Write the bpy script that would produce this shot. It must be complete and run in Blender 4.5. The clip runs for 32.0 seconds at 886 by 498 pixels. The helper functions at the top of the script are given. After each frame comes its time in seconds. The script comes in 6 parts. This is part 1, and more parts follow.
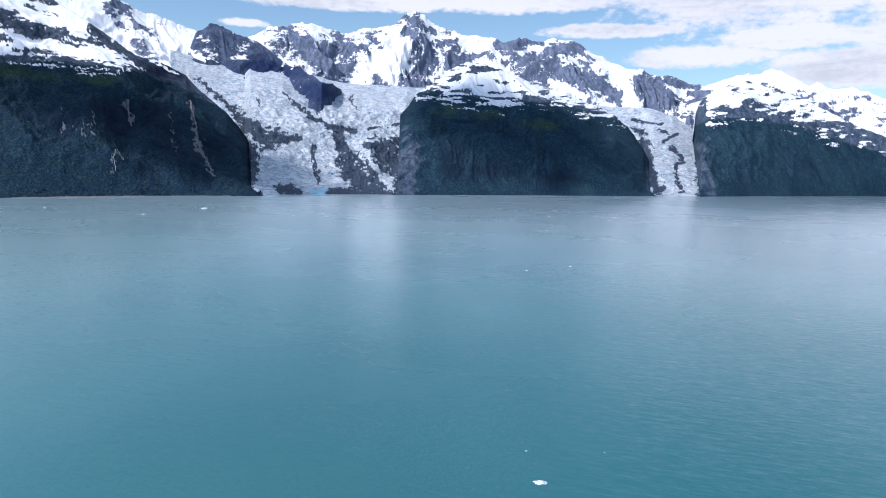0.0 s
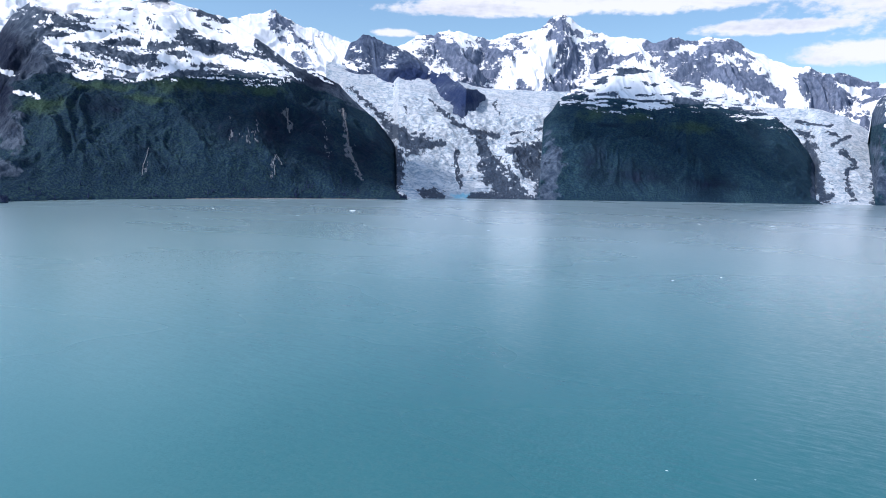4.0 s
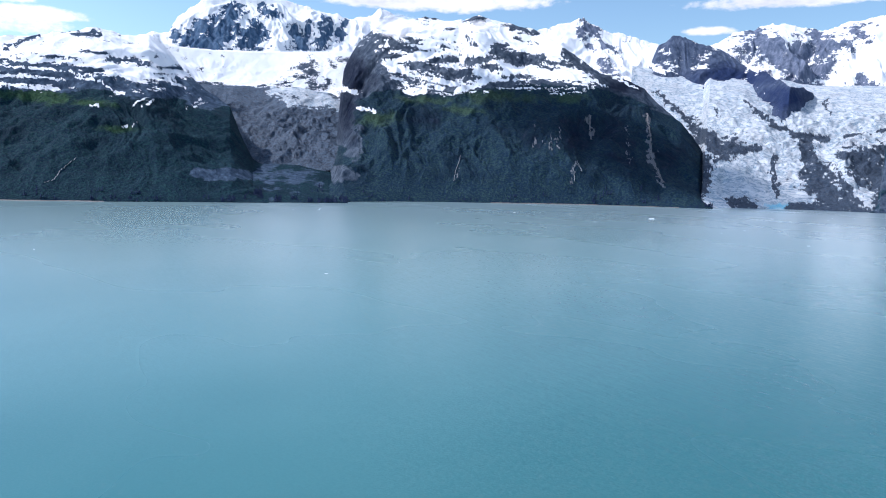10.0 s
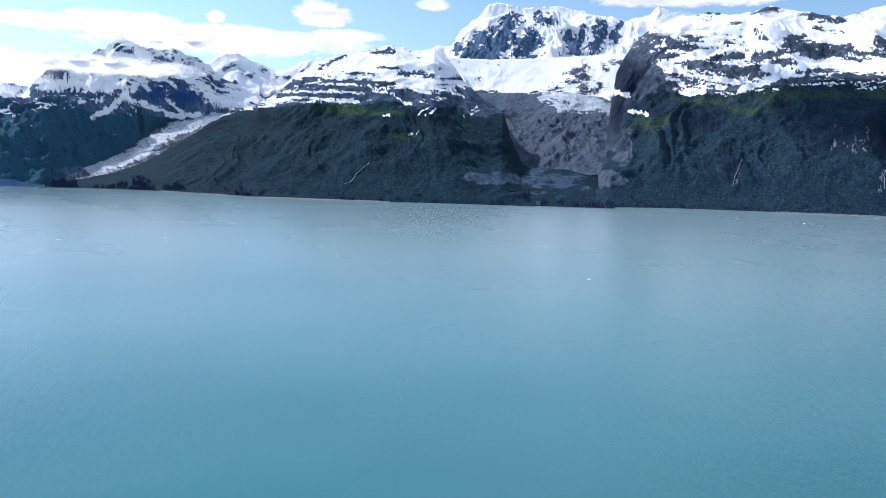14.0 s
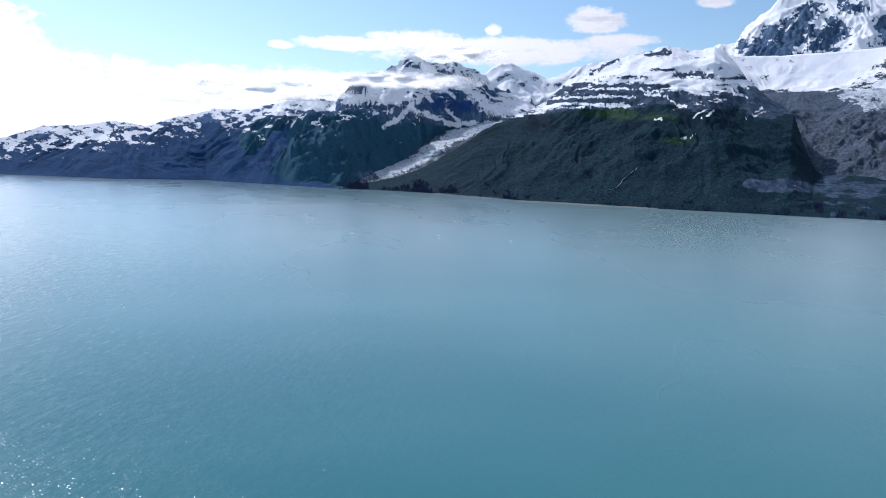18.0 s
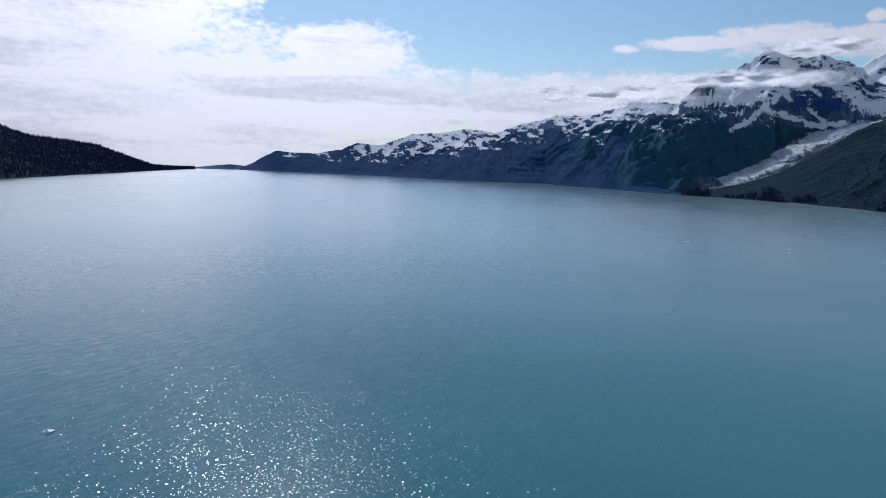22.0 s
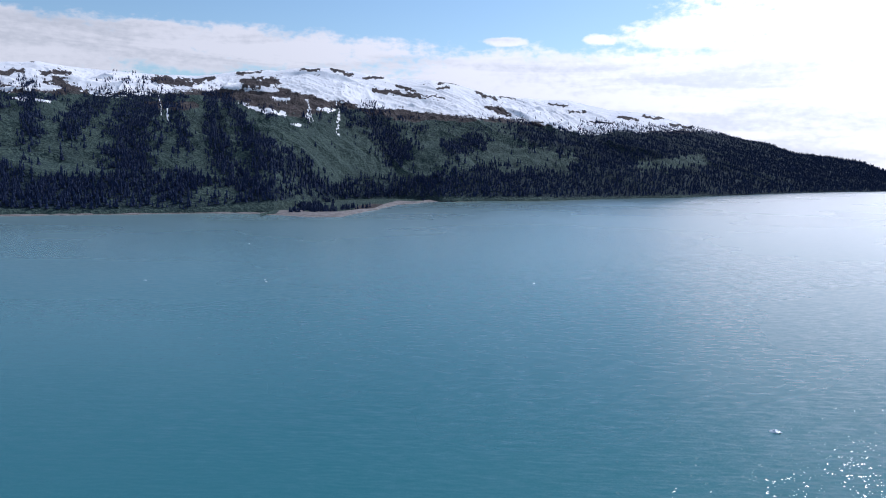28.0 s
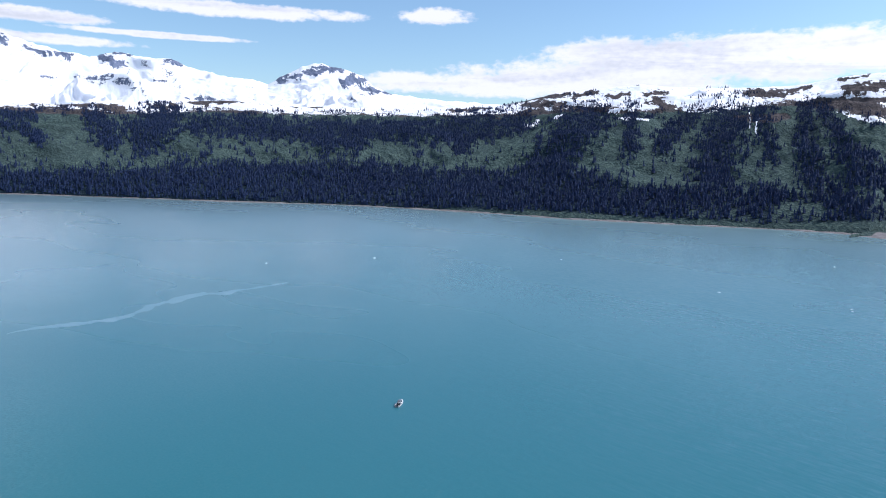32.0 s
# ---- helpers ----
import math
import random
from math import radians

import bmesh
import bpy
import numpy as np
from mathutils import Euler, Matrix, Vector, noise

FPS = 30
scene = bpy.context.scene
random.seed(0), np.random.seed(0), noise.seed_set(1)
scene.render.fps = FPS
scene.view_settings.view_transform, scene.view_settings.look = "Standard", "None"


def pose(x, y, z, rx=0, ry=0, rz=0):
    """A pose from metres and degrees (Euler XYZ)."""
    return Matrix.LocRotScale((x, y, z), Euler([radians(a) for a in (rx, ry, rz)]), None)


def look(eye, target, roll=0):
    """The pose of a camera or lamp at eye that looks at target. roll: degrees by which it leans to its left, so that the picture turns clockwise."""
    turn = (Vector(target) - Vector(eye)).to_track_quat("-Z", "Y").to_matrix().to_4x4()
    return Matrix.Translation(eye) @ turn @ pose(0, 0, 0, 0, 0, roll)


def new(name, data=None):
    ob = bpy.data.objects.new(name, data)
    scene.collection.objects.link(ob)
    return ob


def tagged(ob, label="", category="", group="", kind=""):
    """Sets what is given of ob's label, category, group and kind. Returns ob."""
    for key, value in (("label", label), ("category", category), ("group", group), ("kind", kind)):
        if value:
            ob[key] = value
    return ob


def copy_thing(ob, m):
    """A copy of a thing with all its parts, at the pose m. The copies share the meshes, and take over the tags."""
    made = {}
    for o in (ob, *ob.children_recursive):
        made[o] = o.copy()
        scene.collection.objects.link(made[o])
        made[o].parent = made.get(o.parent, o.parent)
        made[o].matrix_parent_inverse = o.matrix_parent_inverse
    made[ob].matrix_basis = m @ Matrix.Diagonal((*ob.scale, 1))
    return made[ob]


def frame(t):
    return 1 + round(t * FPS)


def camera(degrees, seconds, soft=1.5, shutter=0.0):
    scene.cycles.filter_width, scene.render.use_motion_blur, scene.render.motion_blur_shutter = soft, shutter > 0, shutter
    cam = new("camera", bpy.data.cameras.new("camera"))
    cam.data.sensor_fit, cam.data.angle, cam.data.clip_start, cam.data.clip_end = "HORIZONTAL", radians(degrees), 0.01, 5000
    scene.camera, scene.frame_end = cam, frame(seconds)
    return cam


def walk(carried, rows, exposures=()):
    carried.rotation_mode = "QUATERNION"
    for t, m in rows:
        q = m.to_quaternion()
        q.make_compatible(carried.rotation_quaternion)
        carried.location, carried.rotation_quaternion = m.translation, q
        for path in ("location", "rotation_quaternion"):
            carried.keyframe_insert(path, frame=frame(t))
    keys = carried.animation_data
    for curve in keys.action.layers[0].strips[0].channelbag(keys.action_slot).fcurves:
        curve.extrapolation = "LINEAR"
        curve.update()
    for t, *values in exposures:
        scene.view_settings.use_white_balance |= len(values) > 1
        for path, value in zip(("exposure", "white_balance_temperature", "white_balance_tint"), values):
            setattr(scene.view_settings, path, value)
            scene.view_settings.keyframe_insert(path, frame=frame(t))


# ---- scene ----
cam = camera(65.32, 32.0, soft=1.0)
PATH = (
    (0.0, pose(0.01, -0.01, 119.97, 82.56, -1.39, 0.01)),
    (0.5, pose(0.51, 1.13, 119.49, 82.59, -1.39, 1.84)),
    (1.0, pose(0.76, 2.13, 119.24, 82.60, -1.34, 3.44)),
    (1.5, pose(0.79, 2.81, 119.10, 82.61, -1.31, 4.92)),
    (2.0, pose(0.81, 3.10, 118.99, 82.63, -1.33, 6.31)),
    (2.5, pose(0.76, 3.09, 119.01, 82.66, -1.33, 7.63)),
    (3.0, pose(0.89, 2.89, 119.22, 82.67, -1.35, 8.92)),
    (3.5, pose(0.76, 2.57, 119.35, 82.68, -1.36, 10.33)),
    (5.5, pose(0.59, 1.59, 119.78, 82.71, -1.35, 15.48)),
    (6.0, pose(0.71, 1.67, 119.84, 82.72, -1.36, 16.96)),
    (6.5, pose(0.92, 1.82, 119.76, 82.73, -1.34, 18.75)),
    (7.0, pose(1.26, 1.84, 119.38, 82.73, -1.32, 20.81)),
    (7.5, pose(1.48, 1.72, 119.10, 82.74, -1.28, 23.19)),
    (8.0, pose(1.78, 1.51, 119.08, 82.72, -1.25, 25.79)),
    (8.5, pose(2.05, 1.25, 119.37, 82.69, -1.27, 28.43)),
    (9.0, pose(2.20, 0.96, 119.67, 82.67, -1.25, 30.84)),
    (9.5, pose(2.14, 0.78, 119.89, 82.63, -1.26, 33.47)),
    (10.0, pose(2.03, 0.87, 120.09, 82.63, -1.26, 36.00)),
    (10.5, pose(1.86, 1.10, 120.23, 82.61, -1.26, 38.58)),
    (11.0, pose(1.61, 1.32, 120.33, 82.61, -1.22, 41.10)),
    (11.5, pose(1.36, 1.43, 120.35, 82.60, -1.18, 43.84)),
    (12.0, pose(1.15, 1.42, 120.22, 82.57, -1.13, 46.47)),
    (12.5, pose(1.03, 1.43, 120.07, 82.59, -1.10, 49.01)),
    (13.0, pose(0.99, 1.43, 120.01, 82.58, -1.19, 51.66)),
    (13.5, pose(0.88, 1.32, 120.02, 82.54, -1.21, 54.76)),
    (14.0, pose(0.85, 1.13, 119.99, 82.53, -1.19, 57.74)),
    (14.5, pose(0.98, 0.94, 119.87, 82.54, -1.18, 60.54)),
    (16.5, pose(1.77, -0.35, 118.17, 82.59, -1.19, 71.16)),
    (17.0, pose(2.13, -0.46, 117.44, 82.61, -1.24, 73.66)),
    (17.5, pose(2.55, -0.41, 116.39, 82.62, -1.23, 76.43)),
    (18.0, pose(2.97, -0.03, 115.33, 82.62, -1.22, 79.39)),
    (18.5, pose(2.96, 0.70, 114.92, 82.59, -1.19, 82.37)),
    (19.0, pose(3.03, 1.18, 114.63, 82.59, -1.15, 85.19)),
    (19.5, pose(2.96, 1.65, 114.56, 82.57, -1.12, 88.38)),
    (20.0, pose(2.75, 2.02, 114.72, 82.56, -1.17, 91.56)),
    (20.5, pose(2.61, 2.08, 114.92, 82.51, -1.24, 95.18)),
    (21.0, pose(2.61, 1.86, 114.92, 82.46, -1.37, 98.84)),
    (21.5, pose(2.73, 1.62, 114.45, 82.44, -1.38, 102.63)),
    (22.0, pose(2.57, 1.75, 113.91, 82.42, -1.36, 106.62)),
    (22.5, pose(2.21, 1.95, 113.56, 82.41, -1.32, 110.70)),
    (23.0, pose(1.88, 2.19, 113.34, 82.41, -1.30, 114.63)),
    (23.5, pose(2.10, 2.39, 113.18, 82.39, -1.21, 119.02)),
    (24.0, pose(2.55, 2.64, 113.19, 82.38, -1.18, 123.48)),
    (24.5, pose(3.06, 3.01, 113.13, 82.41, -1.18, 127.86)),
    (26.5, pose(4.53, 2.77, 113.23, 82.41, -1.15, 147.00)),
    (27.0, pose(4.87, 2.75, 112.81, 82.43, -1.16, 152.05)),
    (27.5, pose(5.28, 2.71, 112.08, 82.47, -1.23, 157.91)),
    (28.0, pose(5.29, 2.88, 111.67, 82.44, -1.24, 163.92)),
    (28.5, pose(5.57, 3.09, 111.57, 82.44, -1.16, 170.03)),
    (29.0, pose(5.83, 3.03, 111.83, 82.45, -1.17, 175.86)),
    (29.5, pose(6.36, 2.95, 112.05, 82.48, -1.21, 181.89)),
    (30.0, pose(6.90, 2.84, 112.15, 82.47, -1.22, 187.86)),
    (30.5, pose(7.28, 2.59, 112.17, 82.45, -1.24, 194.03)),
    (31.0, pose(7.85, 2.58, 112.01, 82.46, -1.22, 199.92)),
    (31.5, pose(8.47, 2.59, 111.80, 82.47, -1.17, 205.59)),
    (32.0, pose(8.87, 2.61, 111.64, 82.53, -1.19, 209.30)),
)

walk(cam, PATH, (
    (0.0, 0.15, 5930, 18), (9.0, 0.35, 5930, 18), (15.0, 0.25, 5930, 18), (18.0, -0.08, 5930, 18), (19.0, -0.28, 5880, 18), (21.5, -0.72, 5780, 18), (24.0, -1.10, 5680, 18), (26.5, -0.80, 5700, 18), (28.5, -0.10, 5880, 18), (30.0, 0.18, 5930, 18), (32.0, 0.25, 5930, 18)))

# ---- light: high summer sun over the fjord mouth, blue sky with banks of cloud ----
SUN_BEARING, SUN_HEIGHT = 121.0, 46.0


def toward(bearing, height=0.0):
    """Unit vector for a bearing counted to the left from +y, and a height angle."""
    b, h = radians(bearing), radians(height)
    return Vector((-math.sin(b) * math.cos(h), math.cos(b) * math.cos(h), math.sin(h)))


sun = new("sun", bpy.data.lights.new("sun", "SUN"))
sun.data.energy, sun.data.angle, sun.data.color = 3.6, radians(0.53), (1.0, 0.95, 0.88)
sun.matrix_world = look(toward(SUN_BEARING, SUN_HEIGHT) * 3000, (0, 0, 0))


class Nodes:
    """Short hand for building node trees."""

    def __init__(self, tree):
        self.tree = tree
        tree.nodes.clear()

    def add(self, kind, **settings):
        node = self.tree.nodes.new(kind)
        for key, value in settings.items():
            if key in node.inputs:
                self.feed(node.inputs[key], value)
        return node

    def feed(self, socket, value):
        if isinstance(value, bpy.types.NodeSocket):
            self.tree.links.new(value, socket)
        else:
            socket.default_value = value

    def math(self, op, a, b=0.0, c=0.0, clamp=False):
        node = self.tree.nodes.new("ShaderNodeMath")
        node.operation, node.use_clamp = op, clamp
        for socket, value in zip(node.inputs, (a, b, c)):
            self.feed(socket, value)
        return node.outputs[0]

    def vmath(self, op, a, b=(0, 0, 0)):
        node = self.tree.nodes.new("ShaderNodeVectorMath")
        node.operation = op
        self.feed(node.inputs[0], a)
        self.feed(node.inputs[1], b)
        return node.outputs["Value"] if op in ("DOT_PRODUCT", "LENGTH") else node.outputs[0]

    def noise(self, vector, scale, detail=4.0, rough=0.55, distortion=0.0):
        node = self.add("ShaderNodeTexNoise", Vector=vector, Scale=scale, Detail=detail, Roughness=rough, Distortion=distortion)
        return node.outputs["Fac"]

    def step(self, value, low, high):
        node = self.tree.nodes.new("ShaderNodeMapRange")
        node.interpolation_type = "SMOOTHSTEP"
        for i, v in enumerate((value, low, high, 0.0, 1.0)):
            self.feed(node.inputs[i], v)
        return node.outputs[0]

    def mix(self, fac, a, b):
        node = self.tree.nodes.new("ShaderNodeMix")
        node.data_type = "RGBA"
        self.feed(node.inputs["Factor"], fac)
        self.feed(node.inputs[6], a)
        self.feed(node.inputs[7], b)
        return node.outputs[2]

    def stretch(self, vector, scale):
        return self.vmath("MULTIPLY", vector, scale)


world = bpy.data.worlds.new("world")
scene.world = world
world.use_nodes = True
n = Nodes(world.node_tree)
sky = n.tree.nodes.new("ShaderNodeTexSky")
sky.sky_type, sky.sun_disc = "NISHITA", False
sky.sun_elevation, sky.sun_rotation = radians(SUN_HEIGHT), radians(-SUN_BEARING)
sky.air_density, sky.dust_density, sky.ozone_density = 1.0, 0.6, 1.5
# cloud banks: bearing, height angle, half width, half height, all in degrees
CLOUDS = (
    (-24.5, 13.5, 14, 4.2), (-29.91, 7.07, 6, 1.7), (-19.55, 8.13, 6, 0.9), (-2.67, 12.27, 13, 0.9), (-12.95, 10.13, 6, 0.6), (-26.91, 9.35, 7, 1.0), (15.88, 9.94, 2, 0.35),
    (4.10, 12.21, 11, 0.8), (35.80, 12.35, 8, 0.8), (8.95, 11.84, 8, 0.6),
    (67.07, 10.86, 2.4, 0.9), (75.54, 10.29, 0.7, 0.5), (58.83, 12.01, 1.5, 0.5), (40.07, 12.23, 6, 0.6), (75.53, 8.50, 11, 1.0), (81.92, 9.26, 5, 0.9),
    (114.50, 8.03, 6, 2.4), (114.00, 3.91, 18, 3.2), (93.68, 5.22, 12, 1.7), (73.87, 8.75, 9, 1.0), (67.62, 10.99, 2.3, 1.0), (86.01, 8.94, 6, 0.6), (65.49, 9.46, 3, 0.5), (75.69, 10.28, 0.6, 0.3),
    (150.48, 3.81, 14, 5.0), (137.25, 5.32, 15, 6.1), (124.66, 3.95, 11, 5.2), (116.00, 4.99, 6.0, 4.3), (131.96, 0.62, 30, 3.0), (99.11, 4.11, 14, 2.6), (92.53, 8.63, 1.2, 0.4), (151.66, 9.29, 1.4, 0.5),
    (133.5, 11.5, 13, 7.5), (154.24, 5.95, 20, 3.0), (181.04, 7.94, 18, 1.8), (193.21, 8.11, 9, 1.6), (159.31, 9.17, 2, 0.4), (143.85, 9.58, 7, 1.6),
    (187.10, 7.47, 17, 1.5), (186.05, 8.91, 6, 0.7), (206.41, 5.97, 12, 1.0), (197.5, 6.5, 13, 1.5), (225.55, 10.84, 9, 0.6), (210.17, 11.09, 3, 0.7), (231.24, 8.62, 7, 0.25), (239.23, 9.26, 5, 0.5), (241.29, 7.74, 9, 0.4),
    (20, 40, 40, 12), (-60, 30, 30, 14), (262, 28, 24, 10), (215, 48, 25, 8),
)
coord = n.tree.nodes.new("ShaderNodeTexCoord").outputs["Generated"]
mid = radians(105)
ahead = n.vmath("DOT_PRODUCT", coord, (-math.sin(mid), math.cos(mid), 0))
aside = n.vmath("DOT_PRODUCT", coord, (-math.cos(mid), -math.sin(mid), 0))
up = n.vmath("DOT_PRODUCT", coord, (0, 0, 1))
bearing = n.math("ADD", n.math("MULTIPLY", n.math("ARCTAN2", aside, ahead), 57.2958), 105)
height = n.math("MULTIPLY", n.math("ARCSINE", up), 57.2958)
place = n.add("ShaderNodeCombineXYZ", X=bearing, Y=height).outputs[0]
swirl = n.noise(n.stretch(place, (0.26, 0.5, 1)), 1.0, 4, 0.5)
fine = n.noise(n.stretch(place, (1.3, 2.3, 1)), 1.0, 4, 0.55)
banks = -3.0
for b, h, w, t in CLOUDS:
    d = n.vmath("MULTIPLY", n.vmath("SUBTRACT", place, (b, h, 0)), (1 / w, 1 / t, 0))
    banks = n.math("MAXIMUM", banks, n.math("SUBTRACT", 1.0, n.vmath("DOT_PRODUCT", d, d)))
puff = n.math("ADD", n.math("MULTIPLY", n.math("SUBTRACT", swirl, 0.5), 2.0), n.math("MULTIPLY", n.math("SUBTRACT", fine, 0.5), 1.4))
cover = n.step(n.math("ADD", n.math("MAXIMUM", banks, -1.5), puff), -0.2, 0.62)
# grey undersides in long streaks
streak = n.step(n.math("ADD", n.noise(n.stretch(place, (0.06, 0.5, 1)), 1.0, 5, 0.55, 0.6), n.math("MULTIPLY", n.math("SUBTRACT", fine, 0.5), 0.3)), 0.45, 0.72)
deep = n.step(banks, 0.1, 0.9)
cloud_colour = n.mix(n.math("MULTIPLY", streak, n.math("ADD", 0.25, n.math("MULTIPLY", deep, 0.75))), (5.9, 5.95, 6.05, 1), (4.2, 4.4, 4.6, 1))
toward_sun = n.math("MAXIMUM", n.vmath("DOT_PRODUCT", coord, tuple(toward(SUN_BEARING, SUN_HEIGHT))), 0.0)
lit = n.math("ADD", 1.02, n.math("MULTIPLY", n.math("POWER", toward_sun, 5.0), 3.4))
cloud_colour = n.vmath("MULTIPLY", cloud_colour, n.add("ShaderNodeCombineXYZ", X=lit, Y=lit, Z=lit).outputs[0])
blue_lit = n.math("ADD", 0.88, n.math("MULTIPLY", n.math("POWER", toward_sun, 2.0), 0.22))
blue = n.vmath("MULTIPLY", sky.outputs[0], n.add("ShaderNodeCombineXYZ", X=n.math("MULTIPLY", blue_lit, 0.90), Y=n.math("MULTIPLY", blue_lit, 1.02), Z=blue_lit).outputs[0])
sky_colour = n.mix(n.math("MULTIPLY", cover, 0.96), blue, cloud_colour)
background = n.add("ShaderNodeBackground", Color=sky_colour, Strength=0.14)
n.tree.links.new(background.outputs[0], n.add("ShaderNodeOutputWorld").inputs[0])


# ---- materials ----
def material(name):
    m = bpy.data.materials.new(name)
    m.use_nodes = True
    return m, Nodes(m.node_tree)


def finish(n, colour, rough, bump=None, strength=0.4, distance=1.0, **extra):
    shader = n.add("ShaderNodeBsdfPrincipled", **{"Base Color": colour, "Roughness": rough}, **extra)
    if bump is not None:
        n.tree.links.new(n.add("ShaderNodeBump", Height=bump, Strength=strength, Distance=distance).outputs[0], shader.inputs["Normal"])
    n.tree.links.new(shader.outputs[0], n.add("ShaderNodeOutputMaterial").inputs[0])
    return shader


def attribute(n, name):
    node = n.tree.nodes.new("ShaderNodeAttribute")
    node.attribute_name = name
    return node.outputs["Fac"]


def terrain_material(name, bare, bare_dark, leaf, leaf_light, shade_tone=0.3, alpine_leaf=(0.044, 0.084, 0.058, 1), shrub=0.15):
    m, n = material(name)
    xyz = n.tree.nodes.new("ShaderNodeTexCoord").outputs["Object"]
    broad = n.noise(xyz, 0.006, 6, 0.6)
    mid = n.noise(xyz, 0.03, 6, 0.65)
    fine = n.noise(xyz, 0.12, 4, 0.65)
    rubble = n.noise(n.stretch(xyz, (1, 1, 0.35)), 0.05, 8, 0.7)
    # rock: broken tones with ledges; dark rock and shaded cliffs painted near black
    rock = n.mix(n.step(rubble, 0.35, 0.68), bare_dark, bare)
    rock = n.mix(n.math("MULTIPLY", attribute(n, "dark"), 0.92), rock, tuple(c * shade_tone * k for c, k in zip(bare_dark[:3], (0.7, 0.9, 1.5))) + (1,))
    pale = n.math("MULTIPLY", n.step(n.math("ADD", attribute(n, "pale"), n.math("MULTIPLY", n.math("SUBTRACT", fine, 0.5), 0.8)), 0.3, 0.7), 0.8)
    # scrub: clumps of alder a few metres across, tops coloured lighter, hollows darker
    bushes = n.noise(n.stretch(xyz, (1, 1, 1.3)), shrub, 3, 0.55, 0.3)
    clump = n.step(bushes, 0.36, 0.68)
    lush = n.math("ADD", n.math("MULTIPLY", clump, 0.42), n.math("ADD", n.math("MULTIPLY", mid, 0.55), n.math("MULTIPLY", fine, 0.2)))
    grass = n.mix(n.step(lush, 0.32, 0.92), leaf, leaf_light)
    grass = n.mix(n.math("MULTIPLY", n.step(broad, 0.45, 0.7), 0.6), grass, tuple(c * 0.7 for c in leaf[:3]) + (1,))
    lawn = n.mix(n.step(n.math("ADD", fine, n.math("MULTIPLY", clump, 0.3)), 0.4, 0.8), tuple(c * 0.6 for c in alpine_leaf[:3]) + (1,), alpine_leaf)
    grass = n.mix(n.step(n.math("ADD", attribute(n, "meadow"), n.math("MULTIPLY", n.math("SUBTRACT", mid, 0.5), 1.4)), 0.15, 1.1), grass, lawn)
    # dark mask on green ground: woods, and shade under trees put into the colour
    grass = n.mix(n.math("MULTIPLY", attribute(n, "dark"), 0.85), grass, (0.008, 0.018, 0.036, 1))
    g = n.step(n.math("ADD", attribute(n, "green"), n.math("MULTIPLY", n.math("SUBTRACT", mid, 0.5), 1.2)), 0.35, 0.65)
    ledge = n.noise(n.stretch(xyz, (0.35, 0.35, 1.6)), 0.045, 6, 0.62, 0.5)
    fall = n.noise(n.stretch(xyz, (1, 1, 0.22)), 0.03, 6, 0.65, 0.4)
    melt = n.math("SUBTRACT", n.math("ADD", n.math("ADD", n.math("MULTIPLY", mid, 0.5), fine), n.math("ADD", ledge, n.math("MULTIPLY", fall, 0.4))), 1.45)
    s = n.step(n.math("ADD", attribute(n, "snow"), n.math("MULTIPLY", melt, 1.1)), 0.45, 0.55)
    s = n.math("MULTIPLY", s, n.step(attribute(n, "snow"), 0.06, 0.2))
    ground = n.mix(pale, n.mix(g, rock, grass), (0.20, 0.21, 0.23, 1))
    white = n.mix(n.step(broad, 0.3, 0.7), (0.77, 0.80, 0.84, 1), (0.88, 0.89, 0.90, 1))
    relief = n.math("ADD", rubble, n.math("MULTIPLY", fine, 0.5))
    relief = n.math("ADD", n.math("MULTIPLY", relief, n.math("SUBTRACT", 1.0, n.math("MULTIPLY", g, 0.6))), n.math("MULTIPLY", n.math("MULTIPLY", clump, g), 0.24))
    relief = n.math("MULTIPLY", relief, n.math("SUBTRACT", 1.0, n.math("MULTIPLY", s, 0.85)))
    finish(n, n.mix(s, ground, white), 0.85, relief, 0.8, 14.0, **{"Specular IOR Level": 0.06})
    return m


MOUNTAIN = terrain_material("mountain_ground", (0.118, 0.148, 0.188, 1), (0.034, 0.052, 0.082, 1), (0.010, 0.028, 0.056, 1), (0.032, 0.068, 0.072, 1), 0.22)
# blue air haze is put into this ground's base colours
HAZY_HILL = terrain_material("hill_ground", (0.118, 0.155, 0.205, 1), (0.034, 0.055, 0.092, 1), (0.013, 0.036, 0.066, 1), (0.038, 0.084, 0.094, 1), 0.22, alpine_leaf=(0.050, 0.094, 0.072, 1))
# haze of distance put into these three: bluer and paler base colours
FAR_MOUNTAIN = terrain_material("hazed_mountain_ground", (0.13, 0.20, 0.30, 1), (0.032, 0.080, 0.155, 1), (0.024, 0.090, 0.160, 1), (0.050, 0.140, 0.170, 1), 0.9)
FAR_SHORE = terrain_material("hazed_shore_ground", (0.095, 0.175, 0.31, 1), (0.026, 0.078, 0.175, 1), (0.011, 0.052, 0.148, 1), (0.024, 0.082, 0.165, 1), 0.9)
RANGE = terrain_material("hazed_range_rock", (0.21, 0.245, 0.33, 1), (0.085, 0.115, 0.18, 1), (0.03, 0.06, 0.08, 1), (0.05, 0.09, 0.09, 1), 0.6)
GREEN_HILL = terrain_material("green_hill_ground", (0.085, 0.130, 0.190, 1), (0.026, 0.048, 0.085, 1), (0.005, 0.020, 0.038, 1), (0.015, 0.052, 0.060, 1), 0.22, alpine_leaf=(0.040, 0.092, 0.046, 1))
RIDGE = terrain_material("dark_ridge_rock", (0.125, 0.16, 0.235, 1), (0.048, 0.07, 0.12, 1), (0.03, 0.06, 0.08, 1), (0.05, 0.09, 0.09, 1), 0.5)
